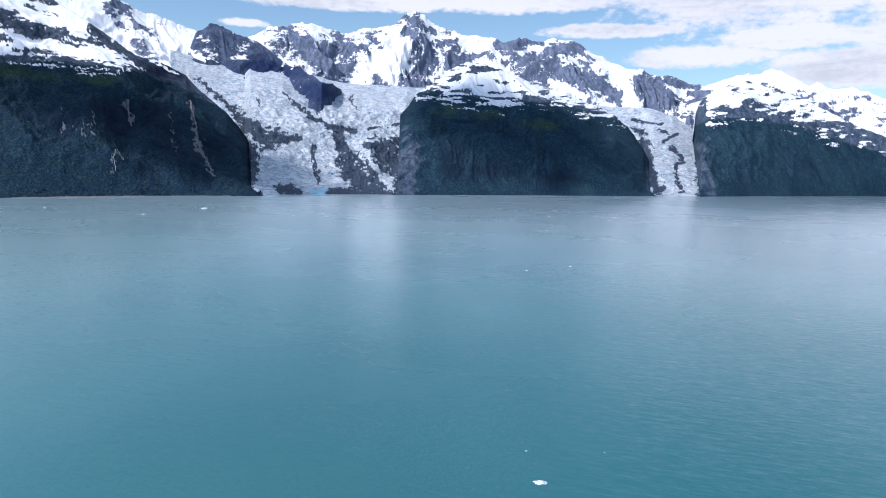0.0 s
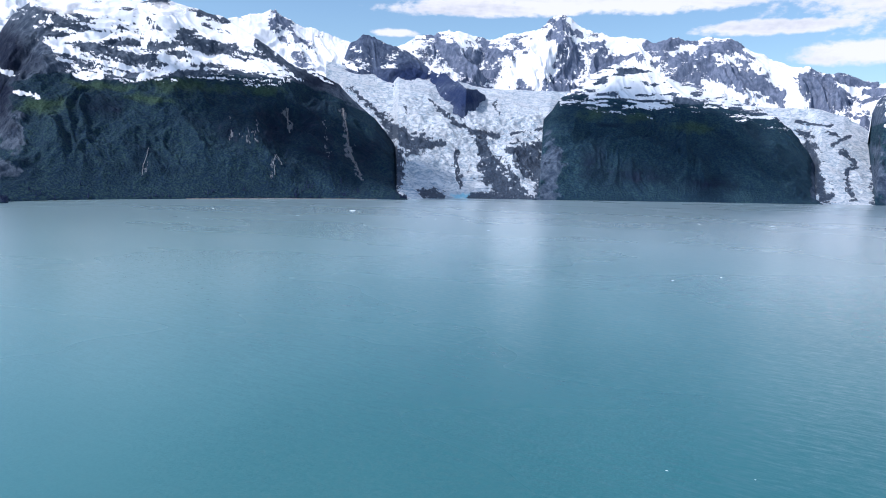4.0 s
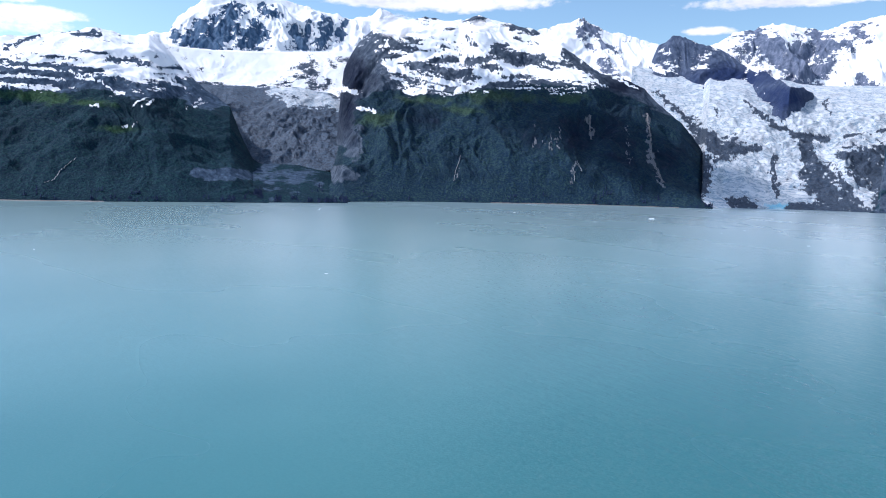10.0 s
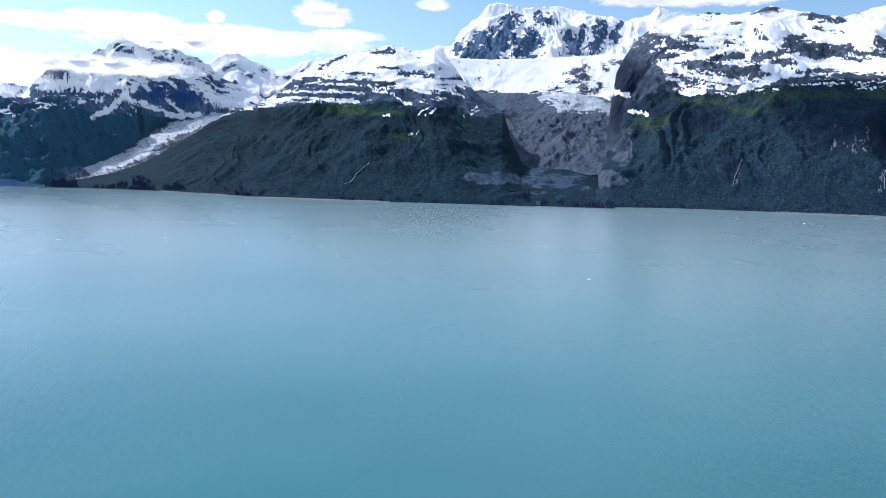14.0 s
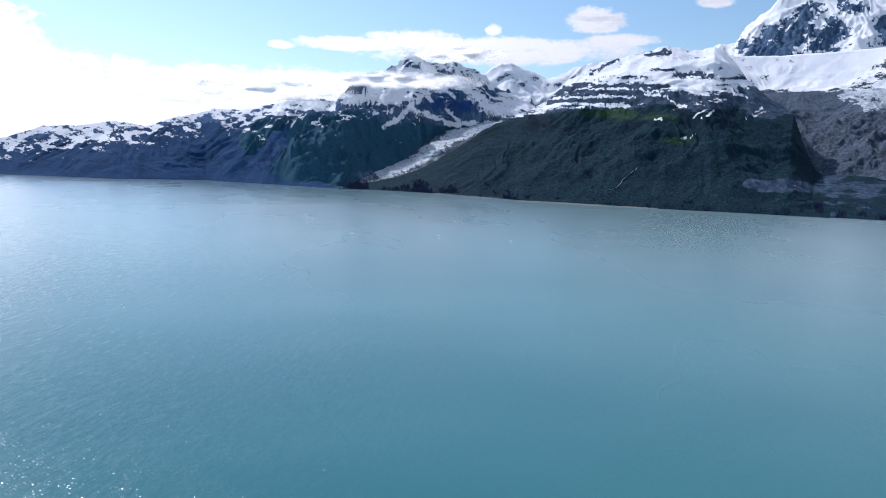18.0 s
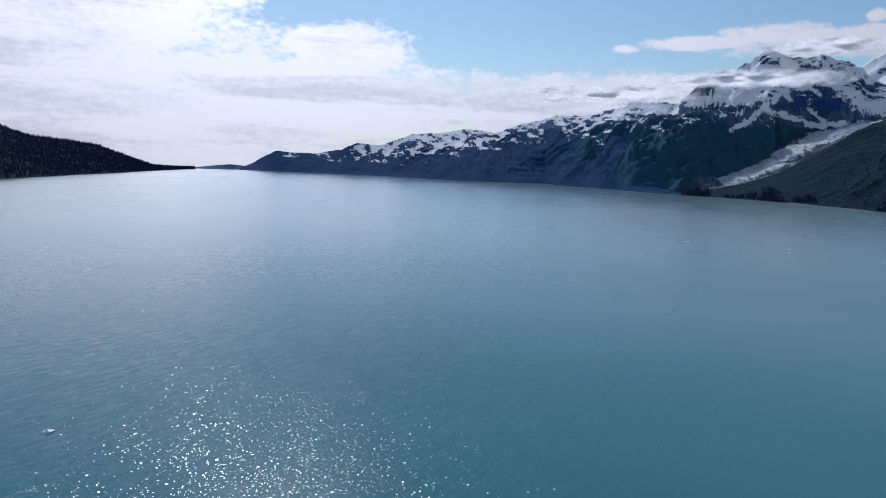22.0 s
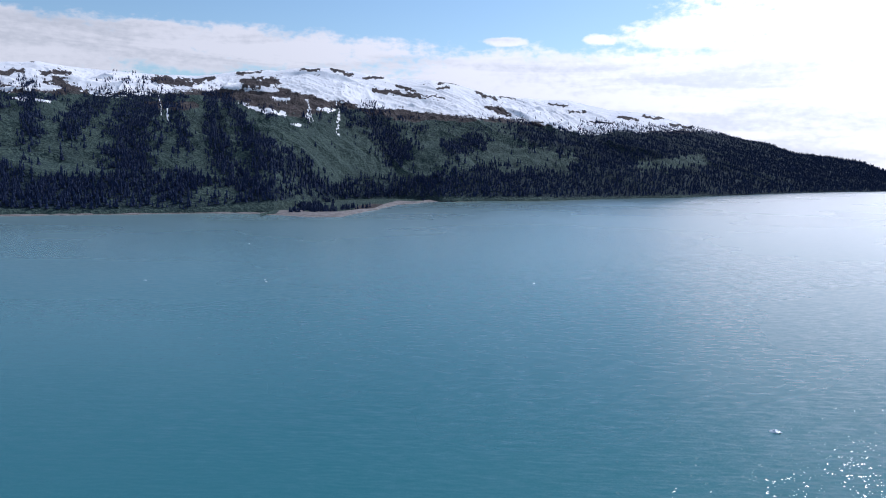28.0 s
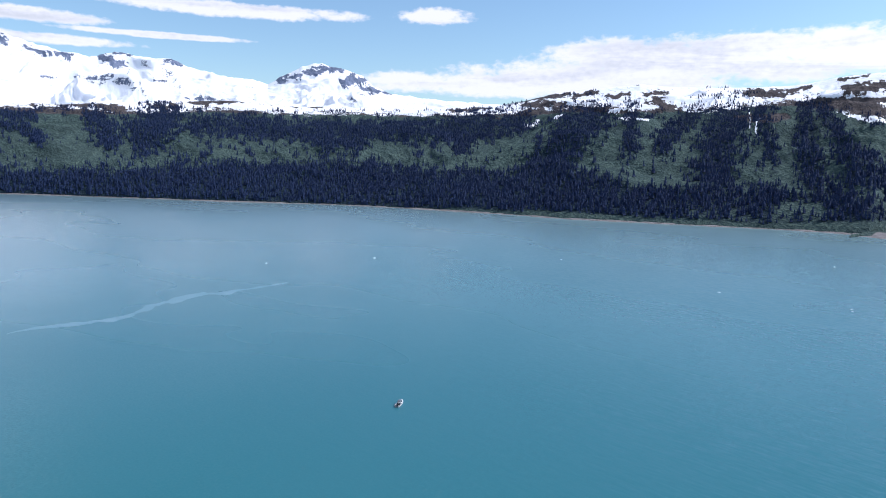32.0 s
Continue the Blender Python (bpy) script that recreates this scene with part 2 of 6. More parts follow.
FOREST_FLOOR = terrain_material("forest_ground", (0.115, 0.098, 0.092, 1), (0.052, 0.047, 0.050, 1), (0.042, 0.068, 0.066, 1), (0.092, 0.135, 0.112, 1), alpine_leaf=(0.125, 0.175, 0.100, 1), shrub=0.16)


def ice_material():
    m, n = material("glacier_ice")
    xyz = n.tree.nodes.new("ShaderNodeTexCoord").outputs["Object"]
    bend = n.vmath("ADD", xyz, n.vmath("MULTIPLY", n.add("ShaderNodeTexNoise", Vector=xyz, Scale=0.012, Detail=3.0).outputs["Color"], (90, 90, 90)))
    # crevasses: thin cracks that wander across the flow
    crack = n.step(n.math("ABSOLUTE", n.math("SUBTRACT", n.noise(n.stretch(bend, (0.6, 1, 2.0)), 0.028, 4, 0.6), 0.5)), 0.0, 0.07)
    shards = n.noise(n.stretch(bend, (1, 1, 1.6)), 0.07, 6, 0.68, 0.5)
    fine = n.noise(xyz, 0.15, 4, 0.7)
    broad = n.noise(xyz, 0.008, 4, 0.6)
    height = n.math("ADD", n.math("MULTIPLY", crack, 0.28), n.math("ADD", shards, n.math("MULTIPLY", fine, 0.35)))
    # cracks coloured darker: blue ice and crevasse shading put into the colour
    ice = n.mix(n.step(height, 0.55, 1.02), (0.26, 0.38, 0.48, 1), (0.70, 0.74, 0.77, 1))
    ice = n.mix(n.math("MULTIPLY", n.step(broad, 0.5, 0.75), 0.35), ice, (0.44, 0.43, 0.43, 1))
    grit = n.mix(n.step(fine, 0.35, 0.65), (0.018, 0.035, 0.064, 1), (0.056, 0.084, 0.126, 1))
    grit = n.mix(n.math("MULTIPLY", attribute(n, "rubble"), n.step(shards, 0.40, 0.62)), grit, (0.10, 0.162, 0.24, 1))
    ragged = n.noise(n.stretch(xyz, (1, 1, 0.6)), 0.02, 7, 0.7)
    d = n.step(n.math("ADD", attribute(n, "dirt"), n.math("MULTIPLY", n.math("SUBTRACT", n.math("ADD", n.math("MULTIPLY", shards, 0.7), n.math("ADD", n.math("MULTIPLY", fine, 0.6), ragged)), 1.15), 1.1)), 0.3, 0.75)
    blue = n.mix(attribute(n, "blue"), ice, (0.25, 0.62, 0.78, 1))
    finish(n, n.mix(d, blue, grit), 0.6, height, 0.9, 11.0, **{"Specular IOR Level": 0.3})
    return m


ICE = ice_material()


WIND = 18.0


def water_material():
    m, n = material("fjord_water")
    xyz = n.tree.nodes.new("ShaderNodeTexCoord").outputs["Object"]
    def slope(scale, detail, steep):
        """Two slopes of the wavy surface, as a vector lying in the plane of the water."""
        node = n.add("ShaderNodeTexNoise", Vector=xyz, Scale=scale, Detail=detail, Roughness=0.6, Distortion=0.3)
        return n.vmath("MULTIPLY", n.vmath("SUBTRACT", node.outputs["Color"], (0.5, 0.5, 0.5)), (steep, steep, 0))

    patch = n.noise(n.stretch(xyz, (1, 0.6, 1)), 0.0022, 4, 0.5)
    calm = n.step(n.noise(n.stretch(xyz, (0.5, 1, 1)), 0.003, 3, 0.5), 0.3, 0.7)
    silt = n.mix(n.step(patch, 0.35, 0.68), (0.020, 0.130, 0.146, 1), (0.044, 0.176, 0.190, 1))
    # less glacier silt towards the fjord's mouth
    outward = n.vmath("DOT_PRODUCT", xyz, tuple(toward(195) / 450))
    clearer = n.step(n.math("ADD", outward, n.math("MULTIPLY", n.math("SUBTRACT", patch, 0.5), 0.5)), -0.05, 0.75)
    silt = n.mix(clearer, silt, (0.014, 0.124, 0.150, 1))
    # pale plume of silt off the glacier rivers
    inward = n.step(n.vmath("DOT_PRODUCT", xyz, tuple(toward(55) / 1500)), 0.1, 0.9)
    silt = n.mix(n.math("MULTIPLY", inward, n.math("ADD", 0.55, n.math("MULTIPLY", patch, 0.5))), silt, (0.25, 0.42, 0.40, 1))
    # milkier away from the bay's middle; sky reflected by far water put into colour
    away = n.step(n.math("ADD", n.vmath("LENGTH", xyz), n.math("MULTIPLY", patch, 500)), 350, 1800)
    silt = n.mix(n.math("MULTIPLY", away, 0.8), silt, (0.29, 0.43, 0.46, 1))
    # paler towards the narrow glacier; cloud reflections put into the water's colour
    cloud_sheen = n.step(n.math("ADD", n.vmath("DOT_PRODUCT", xyz, tuple(toward(-16) / 2300)), n.math("MULTIPLY", n.math("SUBTRACT", patch, 0.5), 0.4)), 0.25, 0.85)
    silt = n.mix(n.math("MULTIPLY", cloud_sheen, 0.65), silt, (0.40, 0.53, 0.58, 1))
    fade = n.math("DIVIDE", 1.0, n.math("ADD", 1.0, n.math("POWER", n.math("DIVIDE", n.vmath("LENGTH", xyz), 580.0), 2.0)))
    tilt = n.vmath("ADD", slope(0.95, 3.0, 1.6), slope(0.15, 2.0, 0.2))
    # trains of small waves with long crests, weaker in the calm patches
    turned = n.tree.nodes.new("ShaderNodeVectorRotate")
    turned.rotation_type = "Z_AXIS"
    n.feed(turned.inputs["Vector"], xyz)
    turned.inputs["Angle"].default_value = radians(WIND)
    short = n.math("SUBTRACT", n.noise(n.stretch(turned.outputs[0], (0.16, 0.62, 1)), 1.0, 2, 0.5, 0.2), 0.5)
    long = n.math("SUBTRACT", n.noise(n.stretch(turned.outputs[0], (0.06, 0.30, 1)), 1.0, 3, 0.55, 0.3), 0.5)
    train = n.math("ADD", n.math("MULTIPLY", short, 0.5), n.math("MULTIPLY", long, 0.5))
    windward = n.math("MAXIMUM", n.vmath("DOT_PRODUCT", xyz, tuple(toward(125) / 420)), n.vmath("DOT_PRODUCT", xyz, tuple(toward(-30) / 420)))
    breeze = n.step(n.math("ADD", windward, n.math("MULTIPLY", n.math("SUBTRACT", calm, 0.5), 0.35)), 0.05, 0.6)
    train = n.math("MULTIPLY", train, n.math("ADD", 0.14, n.math("MULTIPLY", breeze, 0.86)))
    train = n.vmath("MULTIPLY", n.add("ShaderNodeCombineXYZ", X=train, Y=train).outputs[0], (math.sin(radians(WIND)), math.cos(radians(WIND)), 0))
    tilt = n.vmath("ADD", tilt, train)
    tilt = n.vmath("MULTIPLY", tilt, n.add("ShaderNodeCombineXYZ", X=fade, Y=fade).outputs[0])
    waves = n.vmath("NORMALIZE", n.vmath("ADD", tilt, (0, 0, 1)))
    crests = n.vmath("MULTIPLY", train, n.add("ShaderNodeCombineXYZ", X=fade, Y=fade).outputs[0])
    ripple = n.vmath("NORMALIZE", n.vmath("ADD", n.vmath("ADD", n.vmath("MULTIPLY", tilt, (0.12, 0.12, 0)), n.vmath("MULTIPLY", crests, (0.85, 0.85, 0))), (0, 0, 1)))
    body = n.add("ShaderNodeBsdfDiffuse", Color=silt).outputs[0]
    sheen = n.add("ShaderNodeBsdfGlossy", Color=(1, 1, 1, 1), Roughness=n.math("ADD", 0.25, n.math("MULTIPLY", calm, 0.05)))
    glitter = n.add("ShaderNodeBsdfGlossy", Color=(1, 1, 1, 1), Roughness=n.math("SUBTRACT", 0.29, n.math("MULTIPLY", fade, 0.16)), Normal=waves)
    sheen.distribution = glitter.distribution = "BECKMANN"
    gloss = n.tree.nodes.new("ShaderNodeMixShader")
    n.feed(gloss.inputs[0], 0.45)
    n.feed(gloss.inputs[1], sheen.outputs[0])
    n.feed(gloss.inputs[2], glitter.outputs[0])
    surface = n.tree.nodes.new("ShaderNodeMixShader")
    n.feed(surface.inputs[0], n.add("ShaderNodeFresnel", IOR=1.33, Normal=ripple).outputs[0])
    n.feed(surface.inputs[1], body)
    n.feed(surface.inputs[2], gloss.outputs[0])
    n.tree.links.new(surface.outputs[0], n.add("ShaderNodeOutputMaterial").inputs[0])
    return m


WATER = water_material()


# ---- shapes from noise ----
def lattice(ix, iy, seed):
    h = (ix * 374761393 + iy * 668265263 + seed * 1274126177) & 0x7FFFFFFF
    h = ((h ^ (h >> 13)) * 1274126177) & 0x7FFFFFFF
    return ((h ^ (h >> 16)) & 0xFFFF) / 65535.0


def value_noise(x, y, seed):
    ix, iy = np.floor(x).astype(np.int64), np.floor(y).astype(np.int64)
    fx, fy = x - ix, y - iy
    fx, fy = fx * fx * (3 - 2 * fx), fy * fy * (3 - 2 * fy)
    a, b = lattice(ix, iy, seed), lattice(ix + 1, iy, seed)
    c, d = lattice(ix, iy + 1, seed), lattice(ix + 1, iy + 1, seed)
    return (a + (b - a) * fx) * (1 - fy) + (c + (d - c) * fx) * fy


def fbm(x, y, octaves=5, seed=1, gain=0.5):
    """Fractal noise about 0, within about -1 to 1."""
    total, size, amount = 0.0, 1.0, 0.0
    for k in range(octaves):
        total = total + size * (value_noise(x * 2 ** k + 17.3 * k, y * 2 ** k + 9.1 * k, seed + k) * 2 - 1)
        amount, size = amount + size, size * gain
    return total / amount * 1.6


def ridged(x, y, octaves=5, seed=1, gain=0.55):
    """Sharp crests, 0 to 1."""
    total, size, amount = 0.0, 1.0, 0.0
    for k in range(octaves):
        v = value_noise(x * 2 ** k + 5.7 * k, y * 2 ** k + 3.9 * k, seed + k)
        total = total + size * (1 - np.abs(v * 2 - 1)) ** 1.5
        amount, size = amount + size, size * gain
    return total / amount


def ramp(x, low, high):
    t = np.clip((x - low) / (high - low), 0, 1)
    return t * t * (3 - 2 * t)


def along(points, b):
    p = np.array(points, float)
    return [np.interp(b, p[:, 0], p[:, k]) for k in range(1, p.shape[1])]


def sheet_mesh(name, co, faces, mat, fields, smooth=True):
    """A mesh from numpy arrays of points and of faces that all have as many corners."""
    mesh = bpy.data.meshes.new(name)
    corners = faces.shape[1]
    used, faces = np.unique(faces, return_inverse=True)
    faces = faces.reshape(-1, corners)
    co = co[used].astype(np.float32)
    mesh.vertices.add(len(co))
    mesh.vertices.foreach_set("co", co.ravel())
    mesh.loops.add(faces.size)
    mesh.loops.foreach_set("vertex_index", faces.ravel().astype(np.int32))
    mesh.polygons.add(len(faces))
    mesh.polygons.foreach_set("loop_start", (np.arange(len(faces)) * corners).astype(np.int32))
    mesh.polygons.foreach_set("use_smooth", np.full(len(faces), smooth))
    mesh.update(calc_edges=True)
    for key, value in fields.items():
        mesh.attributes.new(key, "FLOAT", "POINT").data.foreach_set("value", value.ravel()[used].astype(np.float32))
    mesh.materials.append(mat)
    return mesh


def grid_faces(rows, cols):
    i = np.arange(rows * cols).reshape(rows, cols)
    return np.stack([i[:-1, :-1], i[:-1, 1:], i[1:, 1:], i[1:, :-1]], -1).reshape(-1, 4)


def grid_mesh(name, x, y, z, mat, fields):
    co = np.stack([x, y, z], -1).reshape(-1, 3)
    return sheet_mesh(name, co, grid_faces(*x.shape), mat, fields)


EYE = 117.0
# each landform: its crest and its foot as (bearing in degrees to the left of +y, distance, height) in metres
PLAN = {
    "north_range": (
        [(-19.9, 4560, 597), (-18.2, 4560, 639), (-16.1, 4560, 682), (-14.0, 4560, 717), (-12.6, 4560, 763), (-11.3, 4560, 822), (-9.9, 4560, 878), (-8.8, 4560, 892), (-7.3, 4560, 875), (-6.4, 4560, 892), (-4.6, 4560, 866), (-3.2, 4560, 900), (-1.4, 4560, 915), (-0.0, 4560, 930), (0.9, 4560, 963), (1.7, 4560, 1024), (2.5, 4560, 1046), (3.4, 4560, 1016), (4.1, 4560, 965), (5.9, 4560, 932), (7.6, 4560, 908), (8.5, 4560, 894), (9.6, 4560, 924), (10.7, 4560, 946), (11.6, 4560, 949), (12.5, 4560, 904), (13.8, 4560, 904), (15.1, 4560, 850), (16.3, 4560, 809), (19.2, 4560, 850), (21.0, 4560, 888), (22.8, 4560, 927), (24.2, 4560, 968), (25.1, 4560, 1013), (26.4, 4560, 993), (27.3, 4560, 975), (29.0, 4560, 940), (31.2, 4560, 874)],
        [(-20.4, 3600, 17), (-5.4, 3600, -12), (3.9, 3600, 59), (13.0, 3600, 132), (19.4, 3600, 176), (23.4, 3600, 168)],
    ),
    "east_range": (
        [(-48.0, 4600, 399), (-32.1, 4600, 499), (-31.1, 4600, 541), (-30.0, 4600, 568), (-29.0, 4600, 561), (-27.9, 4600, 614), (-27.2, 4600, 597), (-26.0, 4600, 654), (-25.3, 4600, 691), (-24.0, 4600, 675), (-22.2, 4600, 648), (-20.7, 4600, 614), (-18.3, 4600, 558)],
        [(-48.0, 3900, 181), (-32.4, 3900, 226), (-18.5, 3900, 272)],
    ),
    "nunatak": (
        [(8.2, 3700, 442), (8.4, 3566, 452), (9.0, 3433, 465), (9.9, 3300, 462), (11.0, 3500, 515), (12.1, 3700, 571), (12.9, 3900, 618), (13.8, 3980, 679), (15.1, 3983, 728), (16.3, 3986, 763), (17.1, 3990, 783), (18.3, 3993, 801), (19.4, 3996, 737), (20.0, 4000, 624)],
        [(8.2, 3535, 375), (8.4, 3557, 382), (9.3, 3186, 276), (10.3, 3035, 239), (11.2, 3212, 306), (12.1, 3439, 392), (12.9, 3548, 440), (15.1, 3652, 479), (17.2, 3809, 525), (20.0, 3801, 546)],
    ),
    "glacier_wide": (
        [(1.2, 3900, 505), (4.0, 3900, 509), (6.3, 3900, 513), (8.5, 3900, 519), (12.9, 3900, 589), (17.2, 3900, 596), (19.4, 3900, 614), (21.2, 3900, 639)],
        [(0.7, 3000, 194), (2.3, 3000, 120), (3.1, 2270, 0), (10.3, 2208, 0), (15.4, 2105, 0), (15.8, 2750, -30), (19.6, 2750, -31), (20.1, 3300, 256), (21.3, 3300, 289)],
    ),
    "hill_green": (
        [(-17.3, 3300, -23), (-16.8, 3270, 95), (-16.0, 3241, 189), (-14.7, 3211, 279), (-13.7, 3182, 326), (-11.9, 3152, 372), (-9.7, 3123, 414), (-7.4, 3094, 449), (-5.1, 3064, 492), (-3.3, 3035, 520), (-1.9, 3005, 533), (-0.6, 2976, 490), (1.0, 2947, 425), (2.4, 2917, 374), (3.6, 2888, 290), (3.6, 2858, 187), (3.9, 2829, 72), (4.3, 2800, -29)],
        [(-17.3, 2705, 0), (-12.3, 2562, 0), (-5.5, 2406, 0), (-0.8, 2322, 0), (4.3, 2234, 0)],
    ),
    "glacier_ribbon": (
        [(-21.3, 3950, 247), (-19.8, 3950, 298), (-18.9, 3950, 339), (-18.0, 3950, 378), (-16.3, 3950, 416), (-14.1, 3950, 421), (-11.5, 3950, 435)],
        [(-21.6, 2905, 0), (-20.1, 2831, 0), (-16.7, 2726, 0), (-15.9, 3500, 92), (-11.6, 3500, 223)],
    ),
    "hill_east": (
        [(-48.0, 3800, 210), (-32.3, 3800, 262), (-30.6, 3781, 320), (-28.8, 3763, 377), (-26.9, 3745, 440), (-25.4, 3727, 483), (-24.0, 3709, 509), (-23.0, 3690, 535), (-21.9, 3672, 502), (-20.4, 3654, 453), (-19.9, 3636, 414), (-19.6, 3618, 354), (-19.6, 3600, 261)],
        [(-48.0, 3705, 0), (-32.7, 3705, 0), (-26.7, 3214, 0), (-20.4, 2816, 0), (-19.6, 3729, 218)],
    ),
    "cliff_hill": (
        [(14.3, 2750, -38), (14.6, 2766, 23), (15.0, 2783, 90), (15.7, 2800, 184), (17.2, 2816, 276), (18.4, 2833, 323), (19.5, 2850, 372), (20.1, 2866, 410), (21.3, 2883, 441), (22.8, 2900, 466), (24.1, 2916, 496), (25.4, 2933, 546), (26.5, 2950, 587), (29.0, 3100, 685), (30.8, 3113, 710), (32.2, 3126, 725), (33.3, 3140, 754), (34.9, 3153, 721), (37.6, 3166, 744), (39.4, 3180, 729), (41.1, 3193, 722), (41.8, 3206, 689), (42.9, 3220, 634), (43.5, 3233, 581), (44.1, 3246, 512), (44.3, 3260, 414), (44.5, 3273, 315), (44.8, 3286, 213), (45.2, 3300, 141), (46.4, 2700, 100), (48.1, 2550, 61), (51.1, 2400, 7)],
        [(15.3, 2063, 0), (21.5, 2053, 0), (25.4, 2024, 0), (30.5, 1989, 0), (39.3, 1954, 0), (46.0, 1872, 0), (51.1, 1844, 0)],
    ),
    "glacier_dark": (
        [(40.9, 3450, 319), (41.8, 3450, 344), (43.8, 3450, 393), (45.1, 3450, 429), (48.0, 3450, 446), (50.9, 3450, 445), (53.7, 3450, 439), (56.0, 3450, 443), (58.9, 3450, 406)],
        [(40.9, 2500, 97), (46.0, 2500, 73), (52.3, 2500, 40), (59.2, 2500, 29)],
    ),
    "icefield": (
        [(41.1, 3900, 690), (44.6, 3900, 692), (48.0, 3900, 678), (52.0, 3900, 666), (54.0, 3900, 661), (55.9, 3900, 664), (58.8, 3900, 685), (60.8, 3900, 691), (62.8, 3900, 661)],
        [(41.1, 3300, 284), (45.9, 3300, 313), (52.2, 3300, 298), (59.0, 3300, 268), (63.1, 3300, 267)],
    ),
    "crown_range": (
        [(30.3, 4500, 911), (32.2, 4500, 977), (33.3, 4500, 1009), (38.9, 4500, 953), (40.4, 4500, 1023), (41.3, 4500, 1052), (41.9, 4500, 1014), (43.5, 4500, 972), (45.2, 4500, 1009), (46.6, 4500, 1031), (47.9, 4500, 1053), (48.8, 4500, 1074), (50.1, 4500, 1068), (51.6, 4500, 1062), (52.8, 4500, 1083), (53.7, 4500, 1103), (54.3, 4500, 1082), (55.0, 4500, 1006), (56.5, 4500, 918), (57.2, 4500, 824), (58.6, 4500, 811), (59.9, 4500, 739)],
        [(38.5, 3800, 404), (48.0, 3800, 403), (59.8, 3800, 361)],
    ),
    "terrace_hill": (
        [(50.0, 2450, 73), (51.2, 2528, 106), (51.8, 2607, 164), (52.3, 2686, 222), (52.9, 2765, 297), (53.9, 2843, 337), (55.1, 2922, 388), (56.2, 3001, 451), (57.2, 3080, 530), (57.9, 3150, 588), (58.6, 3129, 603), (59.5, 3109, 589), (60.4, 3088, 585), (61.7, 3068, 598), (62.6, 3047, 589), (64.4, 3027, 559), (66.7, 3006, 528), (68.0, 2986, 493), (69.6, 2965, 442), (71.1, 2945, 362), (72.6, 2925, 321), (73.9, 2904, 293), (75.0, 2884, 272), (76.2, 2863, 236), (77.5, 2843, 191), (78.8, 2822, 146), (80.4, 2802, 98), (81.6, 2781, 71), (83.1, 2761, 44), (85.0, 2740, 24), (86.8, 2720, 13), (88.2, 2700, -3)],
        [(49.9, 1822, 0), (61.6, 1874, 0), (66.2, 1938, 0), (72.9, 2036, 0), (79.2, 2326, 0), (85.0, 2543, 0), (88.2, 2588, 0)],
    ),
    "outwash": (
        [(43.7, 2450, 56), (47.8, 2450, 91), (52.4, 2450, 96), (57.9, 2450, 71), (61.6, 2450, 54), (64.4, 2450, 26)],
        [(43.6, 1837, 0), (52.2, 1835, 0), (61.6, 1874, 0), (64.4, 1901, 0)],
    ),
    "far_peak": (
        [(64.4, 4560, 719), (66.2, 4560, 748), (67.6, 4560, 733), (68.7, 4560, 719), (69.8, 4560, 673), (71.1, 4560, 640), (71.9, 4560, 664), (73.0, 4560, 704), (74.0, 4560, 744), (74.9, 4560, 733), (75.5, 4560, 709), (76.1, 4560, 673)],
        [(64.4, 3800, 173), (76.3, 3800, 154)],
    ),
    "glacier_valley": (
        [(71.5, 3900, 373), (73.3, 3900, 369), (77.0, 3900, 338), (79.1, 3900, 309), (79.7, 3900, 299), (80.3, 3708, 250), (81.3, 3516, 195), (82.6, 3325, 121), (84.4, 3133, 67), (86.2, 2941, 31), (87.4, 2750, 2)],
        [(71.6, 2014, 0), (79.2, 2361, 0), (85.0, 2582, 0), (88.2, 2628, 0)],
    ),
    "cloud_peak": (
        [(72.0, 4150, 436), (73.2, 4107, 476), (74.9, 4065, 527), (76.1, 4022, 584), (77.3, 3980, 626), (78.5, 3937, 649), (79.7, 3895, 637), (80.9, 3852, 642), (82.2, 3810, 669), (83.1, 3767, 623), (84.3, 3725, 565), (85.4, 3682, 503), (86.1, 3640, 470), (87.1, 3600, 446), (88.2, 3600, 402), (89.6, 3600, 406), (91.0, 3600, 415), (91.6, 3600, 419), (92.8, 3600, 352), (94.6, 3600, 273), (96.2, 3600, 205), (97.5, 3600, 76), (98.6, 3600, -3)],
        [(72.0, 3700, 298), (74.1, 3645, 275), (77.0, 3666, 255), (79.1, 3722, 239), (80.3, 3574, 190), (81.5, 3315, 119), (82.6, 3210, 70), (84.4, 3033, 20), (86.2, 2841, -13), (87.5, 2606, 0), (88.9, 2671, 0), (90.0, 2681, 0), (94.1, 2999, 0), (98.6, 3363, 0)],
    ),
    "far_shore": (
        [(87.7, 3600, -39), (88.4, 3627, 58), (89.1, 3654, 168), (90.0, 3681, 266), (91.0, 3709, 348), (91.9, 3736, 395), (93.0, 3763, 389), (94.6, 3790, 358), (96.4, 3818, 344), (97.2, 3845, 356), (99.4, 3872, 317), (100.7, 3900, 297), (102.5, 3950, 252), (103.7, 4020, 278), (105.4, 4090, 271), (107.1, 4160, 256), (109.2, 4230, 247), (110.5, 4300, 208), (111.8, 4370, 177), (113.6, 4440, 189), (114.9, 4510, 146), (117.2, 4580, 114), (118.6, 4650, 122), (120.0, 4720, 128), (120.9, 4790, 99), (121.8, 4860, 47), (122.9, 4930, 8)],
        [(87.7, 2576, 0), (90.0, 2681, 0), (96.8, 3149, 0), (98.2, 3334, 0), (104.7, 3369, 0), (113.5, 4060, 0), (122.9, 4698, 0)],
    ),
    "headland": (
